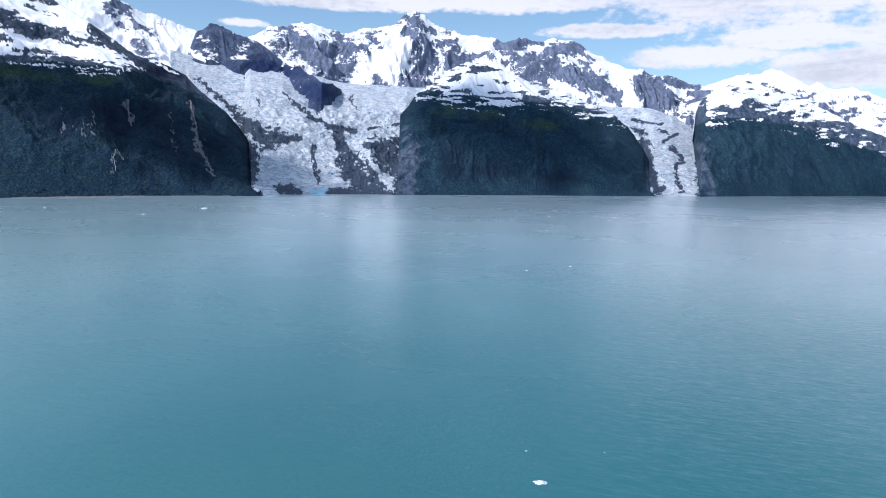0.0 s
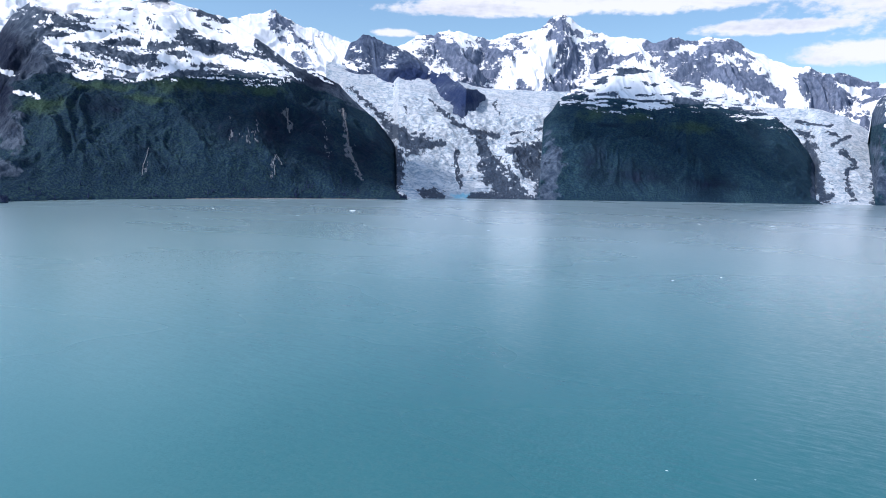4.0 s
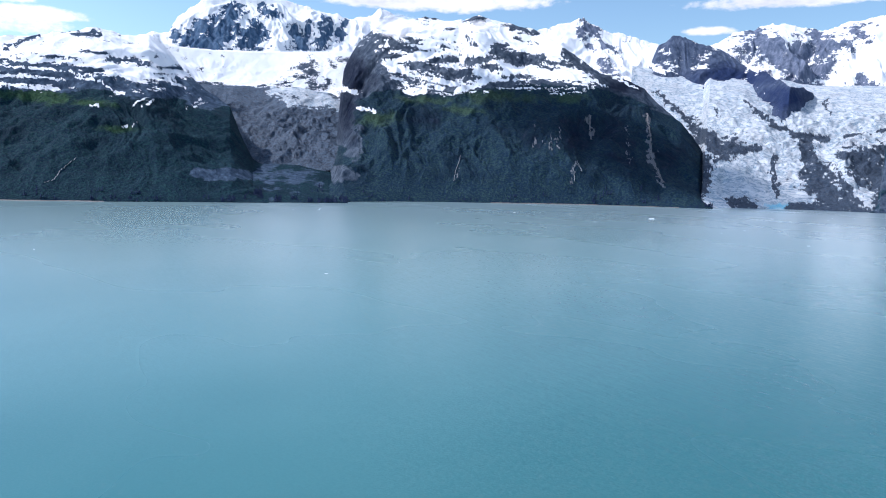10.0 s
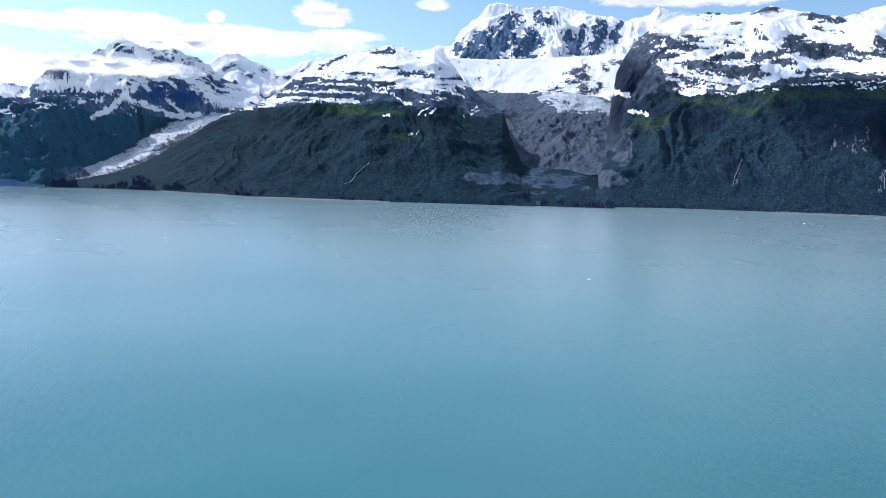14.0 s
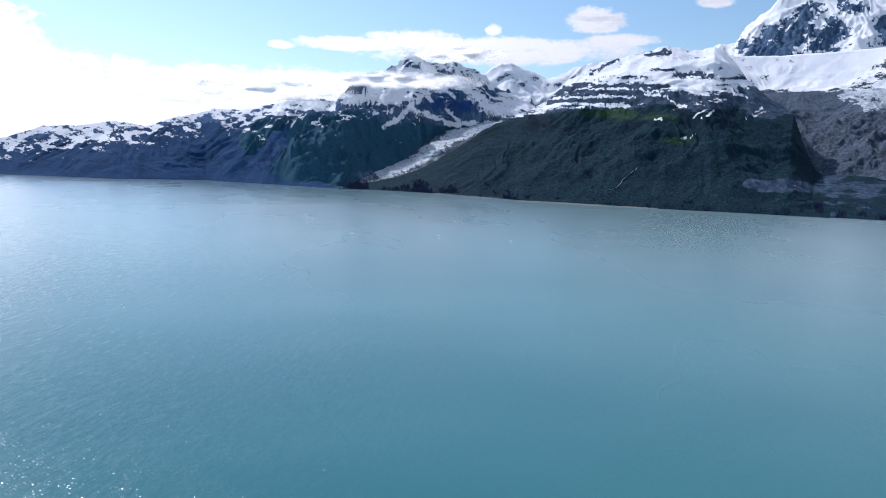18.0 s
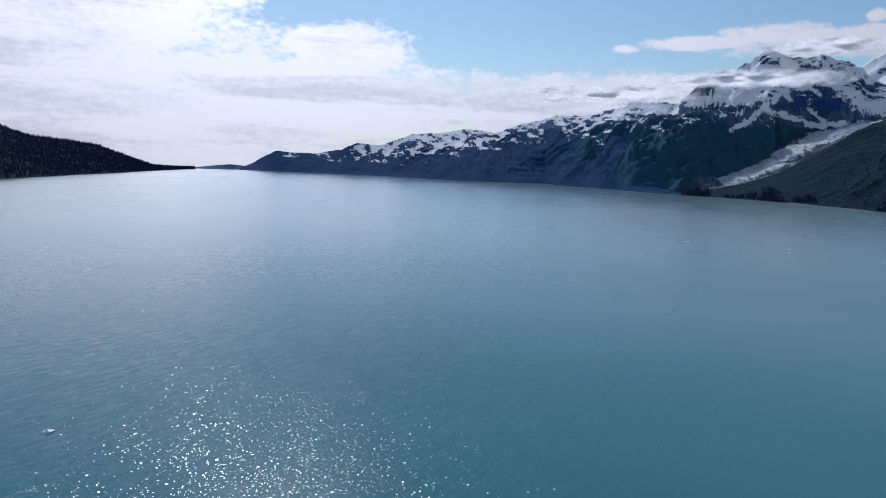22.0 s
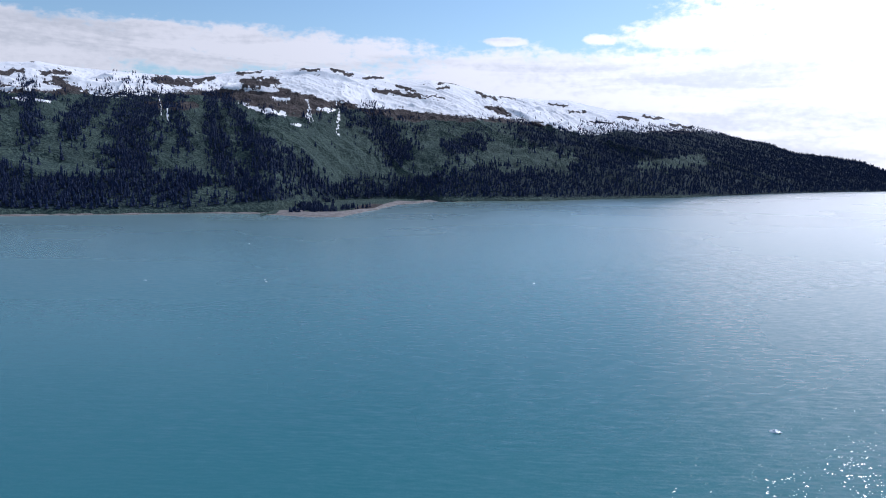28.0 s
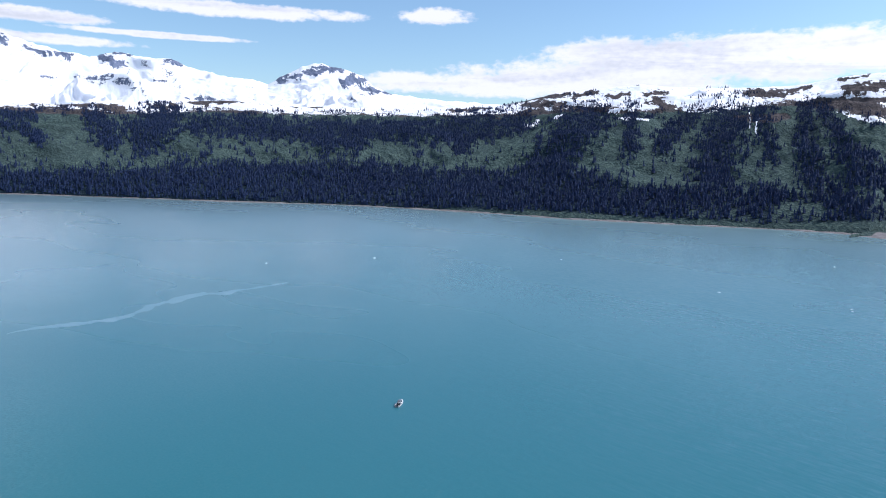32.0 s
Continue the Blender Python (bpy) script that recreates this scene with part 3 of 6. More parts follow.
        [(126.2, 4930, 2), (127.8, 4881, 5), (129.2, 4832, 15), (131.0, 4783, 71), (132.9, 4734, 136), (134.7, 4685, 158), (137.3, 4637, 181), (139.0, 4588, 234), (140.7, 4539, 256), (142.4, 4490, 291), (144.0, 4441, 321), (144.8, 4392, 332), (146.7, 4344, 377), (148.6, 4295, 400), (150.5, 4246, 407), (152.2, 4197, 428), (153.9, 4148, 453), (155.6, 4100, 451), (160.1, 3400, 414), (161.5, 3328, 428), (163.3, 3257, 449), (165.1, 3185, 455), (167.9, 3114, 448), (170.6, 3042, 459), (172.9, 2971, 467), (175.1, 2900, 456), (177.4, 2900, 440), (179.7, 2900, 435), (181.7, 2900, 415), (183.5, 2900, 404), (186.2, 2900, 401), (191.0, 2900, 404), (194.0, 2900, 417), (197.4, 2900, 400), (200.5, 2900, 383), (203.2, 2900, 348), (205.9, 2900, 324), (209.6, 2900, 320), (213.2, 2900, 311), (217.8, 2900, 309), (222.2, 2900, 306), (226.5, 2900, 319), (230.6, 2900, 305), (234.5, 2900, 291), (238.1, 2900, 275), (241.5, 2900, 275), (258.0, 2755, 248)],
        [(126.2, 4698, 0), (132.0, 3693, 0), (140.8, 2690, 0), (145.0, 2327, 0), (150.8, 2078, 0), (156.1, 1865, 0), (164.0, 1748, 5), (167.8, 1782, 5), (172.4, 1679, 5), (175.1, 1514, 5), (177.8, 1341, 5), (178.7, 1332, 0), (182.4, 1342, 0), (190.4, 1334, 0), (199.2, 1356, 0), (208.5, 1478, 0), (217.8, 1614, 0), (226.7, 1709, 0), (234.7, 1870, 0), (241.9, 2077, 0), (258.0, 1973, 0)],
    ),
    "river_delta": (
        [(163.1, 1807, 5), (167.8, 1832, 5), (172.4, 1723, 5), (175.1, 1549, 5), (176.9, 1413, 5), (178.0, 1328, 5), (178.9, 1277, 5)],
        [(163.1, 1840, 0), (164.5, 1754, 0), (166.8, 1649, 0), (167.8, 1603, 0), (169.6, 1441, 0), (172.4, 1271, 0), (175.1, 1266, 0), (176.9, 1288, 0), (178.9, 1318, 0)],
    ),
    "snow_range": (
        [(199.6, 4200, 464), (204.1, 4200, 437), (208.7, 4200, 448), (211.4, 4200, 460), (213.7, 4200, 489), (215.1, 4200, 519), (216.0, 4200, 582), (217.3, 4200, 611), (218.7, 4200, 639), (219.8, 4200, 645), (220.9, 4200, 622), (222.2, 4200, 564), (223.5, 4200, 511), (224.8, 4200, 539), (226.5, 4200, 548), (228.1, 4200, 563), (229.3, 4200, 582), (230.1, 4200, 615), (231.3, 4200, 627), (232.8, 4200, 625), (234.2, 4200, 641), (235.5, 4200, 610), (236.6, 4200, 615), (238.0, 4200, 629), (239.7, 4200, 653), (240.6, 4200, 674), (241.3, 4200, 688), (258.0, 3990, 619)],
        [(199.5, 3000, 241), (222.2, 3000, 215), (241.6, 3000, 180), (258.0, 2850, 162)],
    ),
}
LINES = {
    "hill_green": ([(-14.2, 3.58), (-11.5, 4.26), (-8.8, 4.85), (-6.1, 4.64), (-3.4, 4.81), (-0.6, 4.98), (0.8, 5.48), (4.0, 4.95)],
        [(-14.2, 3.06), (-8.8, 4.32), (-3.4, 4.59), (0.8, 5.12), (4.0, 4.59)]),
    "hill_east": ([(-32.3, 1.65), (-30.0, 2.33), (-27.4, 3.05), (-25.5, 3.94), (-22.5, 3.75), (-19.2, 3.96)],
        [(-32.4, 0.80), (-30.1, 1.46), (-26.3, 2.92), (-22.5, 3.33), (-19.3, 2.89)]),
    "cliff_hill": ([(16.9, 8.73), (21.3, 8.77), (22.6, 7.48), (23.4, 5.94), (25.7, 6.05), (28.0, 6.33), (31.6, 6.13), (34.8, 5.86), (37.1, 5.44), (39.3, 5.80), (40.7, 6.41), (41.8, 7.87), (45.0, 9.38)],
        [(16.6, 2.69), (21.1, 5.08), (23.4, 5.72), (28.0, 6.11), (31.6, 5.59), (37.1, 5.09), (39.3, 5.36), (41.6, 5.06), (43.8, 4.10), (46.4, 0.27)]),
    "terrace_hill": ([(49.9, 6.02), (57.1, 5.92), (59.9, 4.44), (61.7, 5.46), (64.0, 5.48), (66.2, 5.32), (68.9, 5.14), (71.5, 4.51), (72.8, 3.89), (77.8, 4.73), (87.9, 4.52)],
        [(49.8, 3.80), (57.1, 4.14), (59.8, 3.85), (61.7, 4.57), (64.0, 4.20), (68.9, 3.91), (71.5, 3.64), (77.8, 3.68), (88.0, 3.36)]),
    "cloud_peak": ([(73.3, 3.57), (77.0, 3.08), (79.1, 3.20), (81.0, 3.53), (82.9, 2.82), (84.8, 3.34), (86.2, 4.05), (89.1, 3.65), (91.9, 3.36), (94.1, 2.85)],
        [(73.3, 3.22), (79.1, 2.66), (81.0, 2.91), (83.0, 2.62), (84.8, 2.94), (86.2, 3.66), (89.1, 3.20), (91.9, 2.91), (94.1, 2.53)]),
    "far_shore": ([(86.4, 3.04), (89.1, 3.29), (92.8, 2.75), (95.9, 2.04), (99.0, 1.82), (104.9, 1.05), (109.1, 0.53), (111.8, 0.21), (113.6, 0.45), (115.4, 0.41), (118.1, 0.45), (121.8, 0.37)],
        [(86.4, 2.81), (89.1, 3.02), (92.8, 2.57), (95.9, 1.95), (99.0, 1.73), (104.9, 0.92), (109.1, 0.36), (111.7, -0.06), (113.6, 0.27), (115.4, 0.28), (118.1, 0.22), (121.8, 0.14)]),
    "headland": ([(127.4, 1.63), (136.4, 2.29), (144.0, 2.63), (146.0, 2.56), (149.6, 2.48), (152.6, 2.31), (155.9, 2.89), (159.2, 3.44), (162.7, 3.43), (166.2, 3.84), (170.8, 4.01), (175.4, 4.74), (179.0, 4.98), (182.7, 4.87), (186.3, 4.53), (189.8, 4.05), (193.2, 4.17), (196.1, 4.54), (198.9, 4.47), (201.2, 4.06), (203.4, 3.93), (207.6, 3.75), (211.6, 3.49), (216.2, 3.60), (221.6, 3.43), (226.7, 3.62), (230.8, 3.27), (234.7, 3.01), (238.3, 3.22), (241.7, 3.10)],
        [(127.4, 1.40), (143.2, 2.67), (144.8, 2.27), (148.7, 2.36), (152.3, 2.72), (154.1, 2.59), (158.6, 2.88), (164.2, 2.91), (167.8, 2.82), (172.4, 3.81), (175.5, 2.82), (177.4, 3.17), (180.1, 3.79), (183.1, 4.15), (186.9, 4.27), (190.9, 3.86), (195.1, 3.64), (199.5, 3.74), (204.0, 3.32), (208.6, 3.46), (217.8, 3.24), (226.5, 3.03), (230.6, 2.87), (234.5, 2.70), (241.6, 2.48)]),
}

SURFACE = {}


def landform(name, seed, step, rows, spur, gully, grain, jag, mat, bow=1.1, cover=None, freq=1.0, parts=None):
    """A mountain side between foot and crest, with its far side, cut by spurs and gullies."""
    crest, foot = PLAN[name]
    first, last = crest[0][0], crest[-1][0]
    b = np.arange(first, last + step * 0.5, step)
    cd, cz = along(crest, b)
    fd, fz = along(foot, b)
    tall = np.maximum(cz - fz, 0.0)
    taper = np.clip(tall / 150.0, 0, 1)
    teeth = jag * taper * (fbm(b * 1.3, b * 0 + seed, 6, seed, 0.58) + 0.15 * fbm(b * 9, b * 0 + seed, 3, seed + 5, 0.6))
    v = np.linspace(0, 1, rows)[:, None]
    back = np.array([1.02, 1.08, 1.3])[:, None]
    vv = np.vstack([v, back])
    front = np.minimum(vv, 1)
    B = np.broadcast_to(b, (len(vv), len(b)))
    d = fd + (cd - fd) * vv
    rise = front ** bow
    z = fz + (cz - fz) * rise + teeth * front ** 22 - np.maximum(vv - 1, 0) * tall * 2.6
    window = np.clip(front * 6, 0, 1) * np.clip((1 - front) * 5, 0, 1) ** 0.7 * taper
    rad = np.radians(B)
    gx, gy = -np.sin(rad) * d / 100.0, np.cos(rad) * d / 100.0
    warp = fbm(gx * 0.2, gy * 0.2, 3, seed + 50) * 0.8
    s = (ridged(gx * 0.17 * freq + warp, gy * 0.17 * freq - warp, 5, seed) - 0.5) * spur
    g = (ridged(gx * 0.6 * freq + warp, gy * 0.45 * freq, 5, seed + 11, 0.6) - 0.5) * gully * (1 - 0.6 * ramp(front, 0.55, 0.85))
    k = fbm(gx * 1.7, gy * 1.7, 4, seed + 23, 0.6) * grain * (1 - 0.75 * ramp(front, 0.5, 0.8))
    z = z + window * (s + g + k) * np.clip(tall / 400.0, 0.15, 1.2)
    d = d - window * (s + g) * 0.25
    z = np.where(vv <= 0, fz - 3.0, z)
    x, y = -np.sin(rad) * d, np.cos(rad) * d
    p = np.stack([x, y, z], -1)
    normal = np.cross(np.gradient(p, axis=1), np.gradient(p, axis=0))
    flat = np.abs(normal[..., 2]) / (np.linalg.norm(normal, axis=-1) + 1e-9)
    el = np.degrees(np.arctan2(z - EYE, d))
    fields = cover(dict(b=B, el=el, z=z, d=d, v=front, flat=flat, s=s / max(spur, 1), g=g / max(gully, 1), name=name))
    SURFACE[name] = (b, v[:, 0], x[:rows], y[:rows], z[:rows])
    if parts is None:
        return new(name, grid_mesh(name, x, y, z, mat, fields))
    # two parts that meet along the edge of one cover
    field, level, over, under = parts
    share = ramp(fields[field], level - 0.01, level + 0.01)
    faces = grid_faces(*x.shape)
    upper = share.ravel()[faces].mean(1) > 0.5
    base = Vector((float(x[0].mean()), float(y[0].mean()), 0.0))
    thing = new(name)
    thing.location = base
    for part_name, chosen in ((over, upper), (under, ~upper)):
        if chosen.any():
            ob = new(part_name, sheet_mesh(part_name, p.reshape(-1, 3), faces[chosen], mat, fields))
            ob.parent, ob.location = thing, -base
            if part_name in ("rock_face", "ice", "moraine"):
                tagged(ob, kind="stuff")
    return thing


def patches(q, spots):
    """Soft ovals: bearing, height angle, half width, half height, lean."""
    total = np.zeros_like(q["el"])
    if not len(spots):
        return total
    wave_b, wave_e = fbm(q["b"] * 0.9, q["el"] * 1.2, 5, 501, 0.6), fbm(q["b"] * 0.9, q["el"] * 1.2, 5, 502, 0.6)
    for b, e, w, h, lean in spots:
        de = q["el"] - e + wave_e * h * 0.45
        db = q["b"] - b - lean * de + wave_b * w * 0.45
        total = np.maximum(total, 1.2 - np.hypot(db / w, de / h))
    return np.clip(total, 0, 1)


def strokes(q, lines):
    """Wavering bands along lines: half width, then bearing and height angle of each point."""
    b = q["b"] + 0.30 * fbm(q["b"] * 2.6, q["el"] * 2.6, 4, 401, 0.65)
    e = q["el"] + 0.12 * fbm(q["b"] * 2.6, q["el"] * 2.6, 4, 402, 0.65)
    ragged = fbm(q["b"] * 3.1, q["el"] * 6.5, 5, 403, 0.7)
    total = np.zeros_like(q["el"])
    for width, *points in lines:
        near = np.full_like(q["el"], 99.0)
        for b0, e0, b1, e1 in zip(points[0:-2:2], points[1:-2:2], points[2::2], points[3::2]):
            along_it = np.clip(((b - b0) * (b1 - b0) + (e - e0) * (e1 - e0)) / max((b1 - b0) ** 2 + (e1 - e0) ** 2, 1e-6), 0, 1)
            near = np.minimum(near, np.hypot(b - b0 - along_it * (b1 - b0), e - e0 - along_it * (e1 - e0)))
        total = np.maximum(total, 1.4 - near / width + ragged * 1.0)
    return np.clip(total, 0, 1)


def slopes(soft=0.5, band=(1.2, 4.0), noisy=0.8, steep=1.2, even=0.8, bare=(), dark=(), hollow=0.5, more=0.0, rocks=(), drifts=(), tree_up=0.2, most=0.84, meadow=(), pale=()):
    """Snow above the snow line, scrub below the tree line, bare rock between and on steep faces."""
    def rule(q):
        snow_line, tree_line = LINES[q["name"]]
        line, = along(snow_line, q["b"])
        tree, = along(tree_line, q["b"])
        tree = tree + tree_up
        pattern = fbm(q["b"] * band[0], q["el"] * band[1], 5, 77, 0.6)
        # dark ovals: woods, dark rock and cliff shade, all put into the colour
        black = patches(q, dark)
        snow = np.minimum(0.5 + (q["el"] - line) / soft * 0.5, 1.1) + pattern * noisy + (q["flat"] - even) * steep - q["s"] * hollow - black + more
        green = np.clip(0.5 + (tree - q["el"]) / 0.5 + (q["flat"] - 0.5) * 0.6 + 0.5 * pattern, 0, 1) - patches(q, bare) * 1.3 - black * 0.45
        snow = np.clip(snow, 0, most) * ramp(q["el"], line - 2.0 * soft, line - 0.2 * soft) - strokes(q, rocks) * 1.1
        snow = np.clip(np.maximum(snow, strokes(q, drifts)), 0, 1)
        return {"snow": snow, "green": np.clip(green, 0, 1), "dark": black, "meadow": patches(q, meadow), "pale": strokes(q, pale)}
    return rule


def alpine(base=0.55, steep=1.8, even=0.8, noisy=0.6, bare=(), white=(), dark=(), hollow=0.8, rocks=(), drifts=()):
    """High ranges: snow wherever it can lie."""
    def rule(q):
        pattern = fbm(q["b"] * 1.2, q["el"] * 1.8, 5, 31, 0.6)
        black = patches(q, dark)
        snow = base + pattern * noisy + (q["flat"] - even) * steep - q["s"] * hollow - q["g"] * 0.9 - (patches(q, bare) * 0.7 + black + strokes(q, rocks) * 1.2) + (patches(q, white) + strokes(q, drifts)) * 1.0
        return {"snow": np.clip(snow, 0, 1), "green": np.zeros_like(snow), "dark": black}
    return rule


def glacier_cover(blue=(), base=0.0, streaks=0.3, bands=(), lanes=(), rubble=0.0):
    def rule(q):
        flow = fbm(q["b"] * 2.2, q["el"] * 0.4, 4, 91, 0.6)
        d = base + strokes(q, bands) * 1.1 + flow * streaks - strokes(q, lanes) * 1.2
        return {"dirt": np.clip(d, 0, 1), "blue": strokes(q, blue), "rubble": q["el"] * 0 + rubble}
    return rule


def structure(ob, label, category):
    return tagged(ob, label, category, kind="structure")


# ---- the fjord ----
def disc(name, radius, z, mat, rings, spokes):
    r = np.concatenate([[0.5], np.geomspace(20, radius, rings)])[:, None]
    a = np.linspace(0, 2 * math.pi, spokes + 1)[None, :]
    return new(name, grid_mesh(name, np.sin(a) * r, np.cos(a) * r, np.full((rings + 1, spokes + 1), z), mat, {}))


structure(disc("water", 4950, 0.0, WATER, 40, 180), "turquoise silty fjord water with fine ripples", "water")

# ---- where the spruces stand ----
def oval(b, el, spots):
    return patches({"b": b, "el": el}, spots)


# tongues of dense wood and open chutes: half width, then bearing and height angle of each point
FINGERS_A = ((1.05, 208.27, 2.75, 203.41, 3.33), (0.70, 208.01, 2.69, 208.03, 0.96), (1.49, 197.72, 3.54, 199.13, 2.22, 200.63, 0.38, 201.76, -1.31), (0.66, 194.66, 4.40, 194.65, 3.12, 194.53, 1.19), (0.74, 189.89, 4.05, 191.12, 2.82, 192.08, 1.35), (1.57, 187.40, 3.70, 188.08, 1.37, 188.45, -1.11), (0.44, 185.39, 4.12, 184.86, 2.58, 184.36, 0.47), (0.66, 182.14, 4.31, 182.45, 1.51), (0.79, 181.98, 0.84, 181.51, -1.21), (0.57, 181.23, 4.02, 180.39, 2.70, 179.18, 1.13), (1.05, 169.81, 3.13, 168.61, 1.56, 167.65, 0.22), (0.87, 163.40, 0.75, 161.25, 1.45), (0.39, 172.21, 3.77, 171.18, 2.88), (1.05, 157.46, 2.15, 151.76, 1.14, 146.61, 1.60),)
FINGERS_B = ((0.96, 178.97, -0.47, 175.71, -0.87), (0.70, 179.91, 0.66, 178.06, 0.60), (0.87, 189.44, -2.70, 184.49, -2.64), (1.05, 179.87, -2.57, 178.00, -3.24), (0.52, 175.22, -2.02, 173.80, -2.69), (0.87, 235.81, 2.43, 235.12, 1.03), (1.49, 231.41, 2.62, 232.52, 1.32), (0.61, 229.02, 2.16, 225.47, 2.42), (0.87, 225.89, 2.10, 221.57, 1.97, 213.45, 2.28, 205.61, 2.35), (0.61, 219.80, 1.12, 216.18, 1.30), (0.87, 199.73, 3.02, 200.54, 0.99, 202.75, -0.88), (0.35, 242.05, 2.51, 239.72, 2.44), (0.44, 241.76, 1.76, 240.45, 1.43, 239.45, 0.88),)
FINGERS = FINGERS_A + FINGERS_B
MEADOWS_A = ((1.14, 206.36, 0.62, 202.78, 0.94, 202.02, 1.58), (0.96, 196.21, -0.15, 195.76, 1.58), (0.87, 193.74, -0.97, 193.07, 0.80), (0.87, 191.17, -0.93, 190.28, 0.87), (0.44, 185.17, 0.77, 185.62, 2.11), (0.52, 183.35, -0.33, 183.59, 1.71), (1.49, 177.13, 0.72, 172.97, 1.03, 171.52, -1.01), (1.05, 173.37, -1.05, 169.20, -1.19), (0.87, 165.58, -0.42, 163.91, 2.08, 162.50, 0.32), (1.14, 160.36, 1.02, 157.35, 0.41, 154.45, 0.04), (0.61, 178.54, 1.97, 175.31, 2.03), (0.44, 184.49, -3.34, 180.80, -3.28), (0.35, 188.56, -3.15, 186.31, -3.36), (0.44, 147.88, -0.44, 143.73, 0.06), (0.52, 239.42, 1.47, 236.23, 1.19, 235.13, 0.82), (0.44, 234.14, 2.09, 234.30, 0.85),)
MEADOWS_B = ((0.52, 230.44, 1.81, 231.27, 0.73, 229.66, 0.69), (0.70, 217.09, 0.65, 213.42, 0.50, 212.49, -0.17), (0.87, 209.24, -0.33, 206.48, 0.42, 204.66, 1.37), (0.61, 222.46, 0.52, 219.80, 0.49), (1.05, 239.84, -0.12, 235.55, -0.42, 231.70, -0.13),)
MEADOWS = MEADOWS_A + MEADOWS_B
BELT = ((143.7, 2.58), (151.5, 2.60), (153.2, -0.07), (157.3, -0.77), (161.5, -1.05), (166.0, -1.80), (170.6, -2.01), (175.2, -2.85), (179.9, -2.02), (184.5, -1.82), (189.0, -1.57), (192.5, -2.20), (196.2, -1.10), (201.3, -0.34), (204.3, -1.54), (207.5, -0.98), (211.6, -1.07), (218.0, -0.65), (224.7, -0.86), (230.9, -1.06), (234.8, -1.45), (241.9, -1.52))
SHORE = ((143.5, -2.37), (153.0, -2.93), (165.9, -3.27), (170.5, -3.40), (184.5, -4.58), (193.4, -4.52), (201.5, -4.28), (207.6, -4.02), (211.5, -4.13), (218.0, -3.95), (226.8, -3.64), (234.9, -3.50), (242.0, -3.32))


def spruce_chance(b, el):
    q = {"b": b, "el": el}
    shore, = along(SHORE, b)
    low, = along(BELT, b)
    line, = along(LINES["headland"][1], b)
    lumps = fbm(b * 0.9, el * 1.6, 5, 62, 0.6)
    clumps = fbm(b * 2.2, el * 3.0, 4, 63, 0.6)
    belt = ramp(low - el + lumps * 0.7, -0.25, 0.35) * np.where((b > 174) & (b < 190), 0.25 + 0.7 * ramp(clumps, -0.2, 0.25), 0.95)
    middle = 0.012 + 0.6 * ramp(clumps + lumps * 0.4, 0.25, 0.5)
    clear = 1 - 0.97 * ramp(strokes(q, MEADOWS), 0.2, 0.6)
    dense = ramp(strokes({"b": b, "el": el + 0.22}, FINGERS) + 0.25 * clumps, 0.35, 0.65)
    far = np.where(b < 153, 0.95, 0)
    below = ramp(line + 0.5 - el + 0.25 * fbm(b * 2.5, el, 3, 5), 0.0, 0.35)
    return np.maximum(np.maximum(np.maximum(belt, middle), far) * clear * below, dense) * ramp(el - shore + np.where((b > 175) & (b < 203), 0.12, 0.32), 0.02, 0.2)


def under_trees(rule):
    """The same ground, darkened in its colour by painted shade where the wood is dense."""
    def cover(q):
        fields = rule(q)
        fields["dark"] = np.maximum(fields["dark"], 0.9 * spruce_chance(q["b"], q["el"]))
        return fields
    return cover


# ledges without snow and drifts that lasted on the plateau's edge
BARE_LEDGES_A = ((0.17, 203.33, 4.70, 201.86, 4.96, 199.59, 5.14), (0.23, 202.98, 4.33, 200.00, 4.43), (0.13, 199.21, 4.92, 197.24, 5.37), (0.17, 196.45, 5.00, 195.03, 5.16), (0.13, 193.79, 5.18, 191.91, 5.27), (0.46, 192.76, 4.51, 191.50, 3.83), (0.39, 203.01, 3.57, 201.54, 3.53), (0.23, 186.48, 5.16, 184.03, 5.07), (0.13, 183.58, 5.22, 181.99, 5.53), (0.26, 179.94, 5.28, 177.43, 5.48), (0.08, 200.52, 5.61, 199.19, 5.70), (0.07, 194.81, 5.97, 193.99, 5.93), (0.07, 191.47, 6.10, 190.62, 6.10), (0.07, 180.41, 5.98, 178.58, 6.25), (0.11, 173.10, 6.62, 171.63, 6.25), (0.08, 175.61, 6.45, 174.01, 6.56), (0.10, 170.57, 5.99, 168.99, 6.14), (0.10, 168.06, 5.48, 166.26, 5.19),)
BARE_LEDGES_B = ((0.13, 169.86, 5.16, 164.01, 4.54), (0.10, 161.43, 5.19, 159.69, 4.63), (0.07, 164.49, 5.41, 163.62, 5.50), (0.17, 160.51, 4.11, 158.78, 3.46), (0.07, 159.28, 4.88, 158.43, 4.75), (0.20, 177.19, 4.81, 173.95, 3.98), (0.07, 155.52, 4.31, 153.92, 4.17), (0.08, 153.88, 3.67, 152.71, 3.75), (0.10, 150.02, 3.44, 148.52, 3.14), (0.07, 148.18, 3.42, 146.74, 3.29), (0.10, 146.00, 2.81, 144.62, 2.61), (0.07, 152.27, 3.04, 150.34, 2.83), (0.08, 164.51, 5.85, 162.76, 5.84), (0.20, 239.62, 3.90, 238.57, 4.28), (0.17, 237.95, 4.20, 237.17, 4.09), (0.26, 239.65, 3.32, 236.48, 3.34), (0.26, 235.39, 3.15, 233.82, 2.95), (0.23, 231.96, 3.32, 230.30, 3.23),)
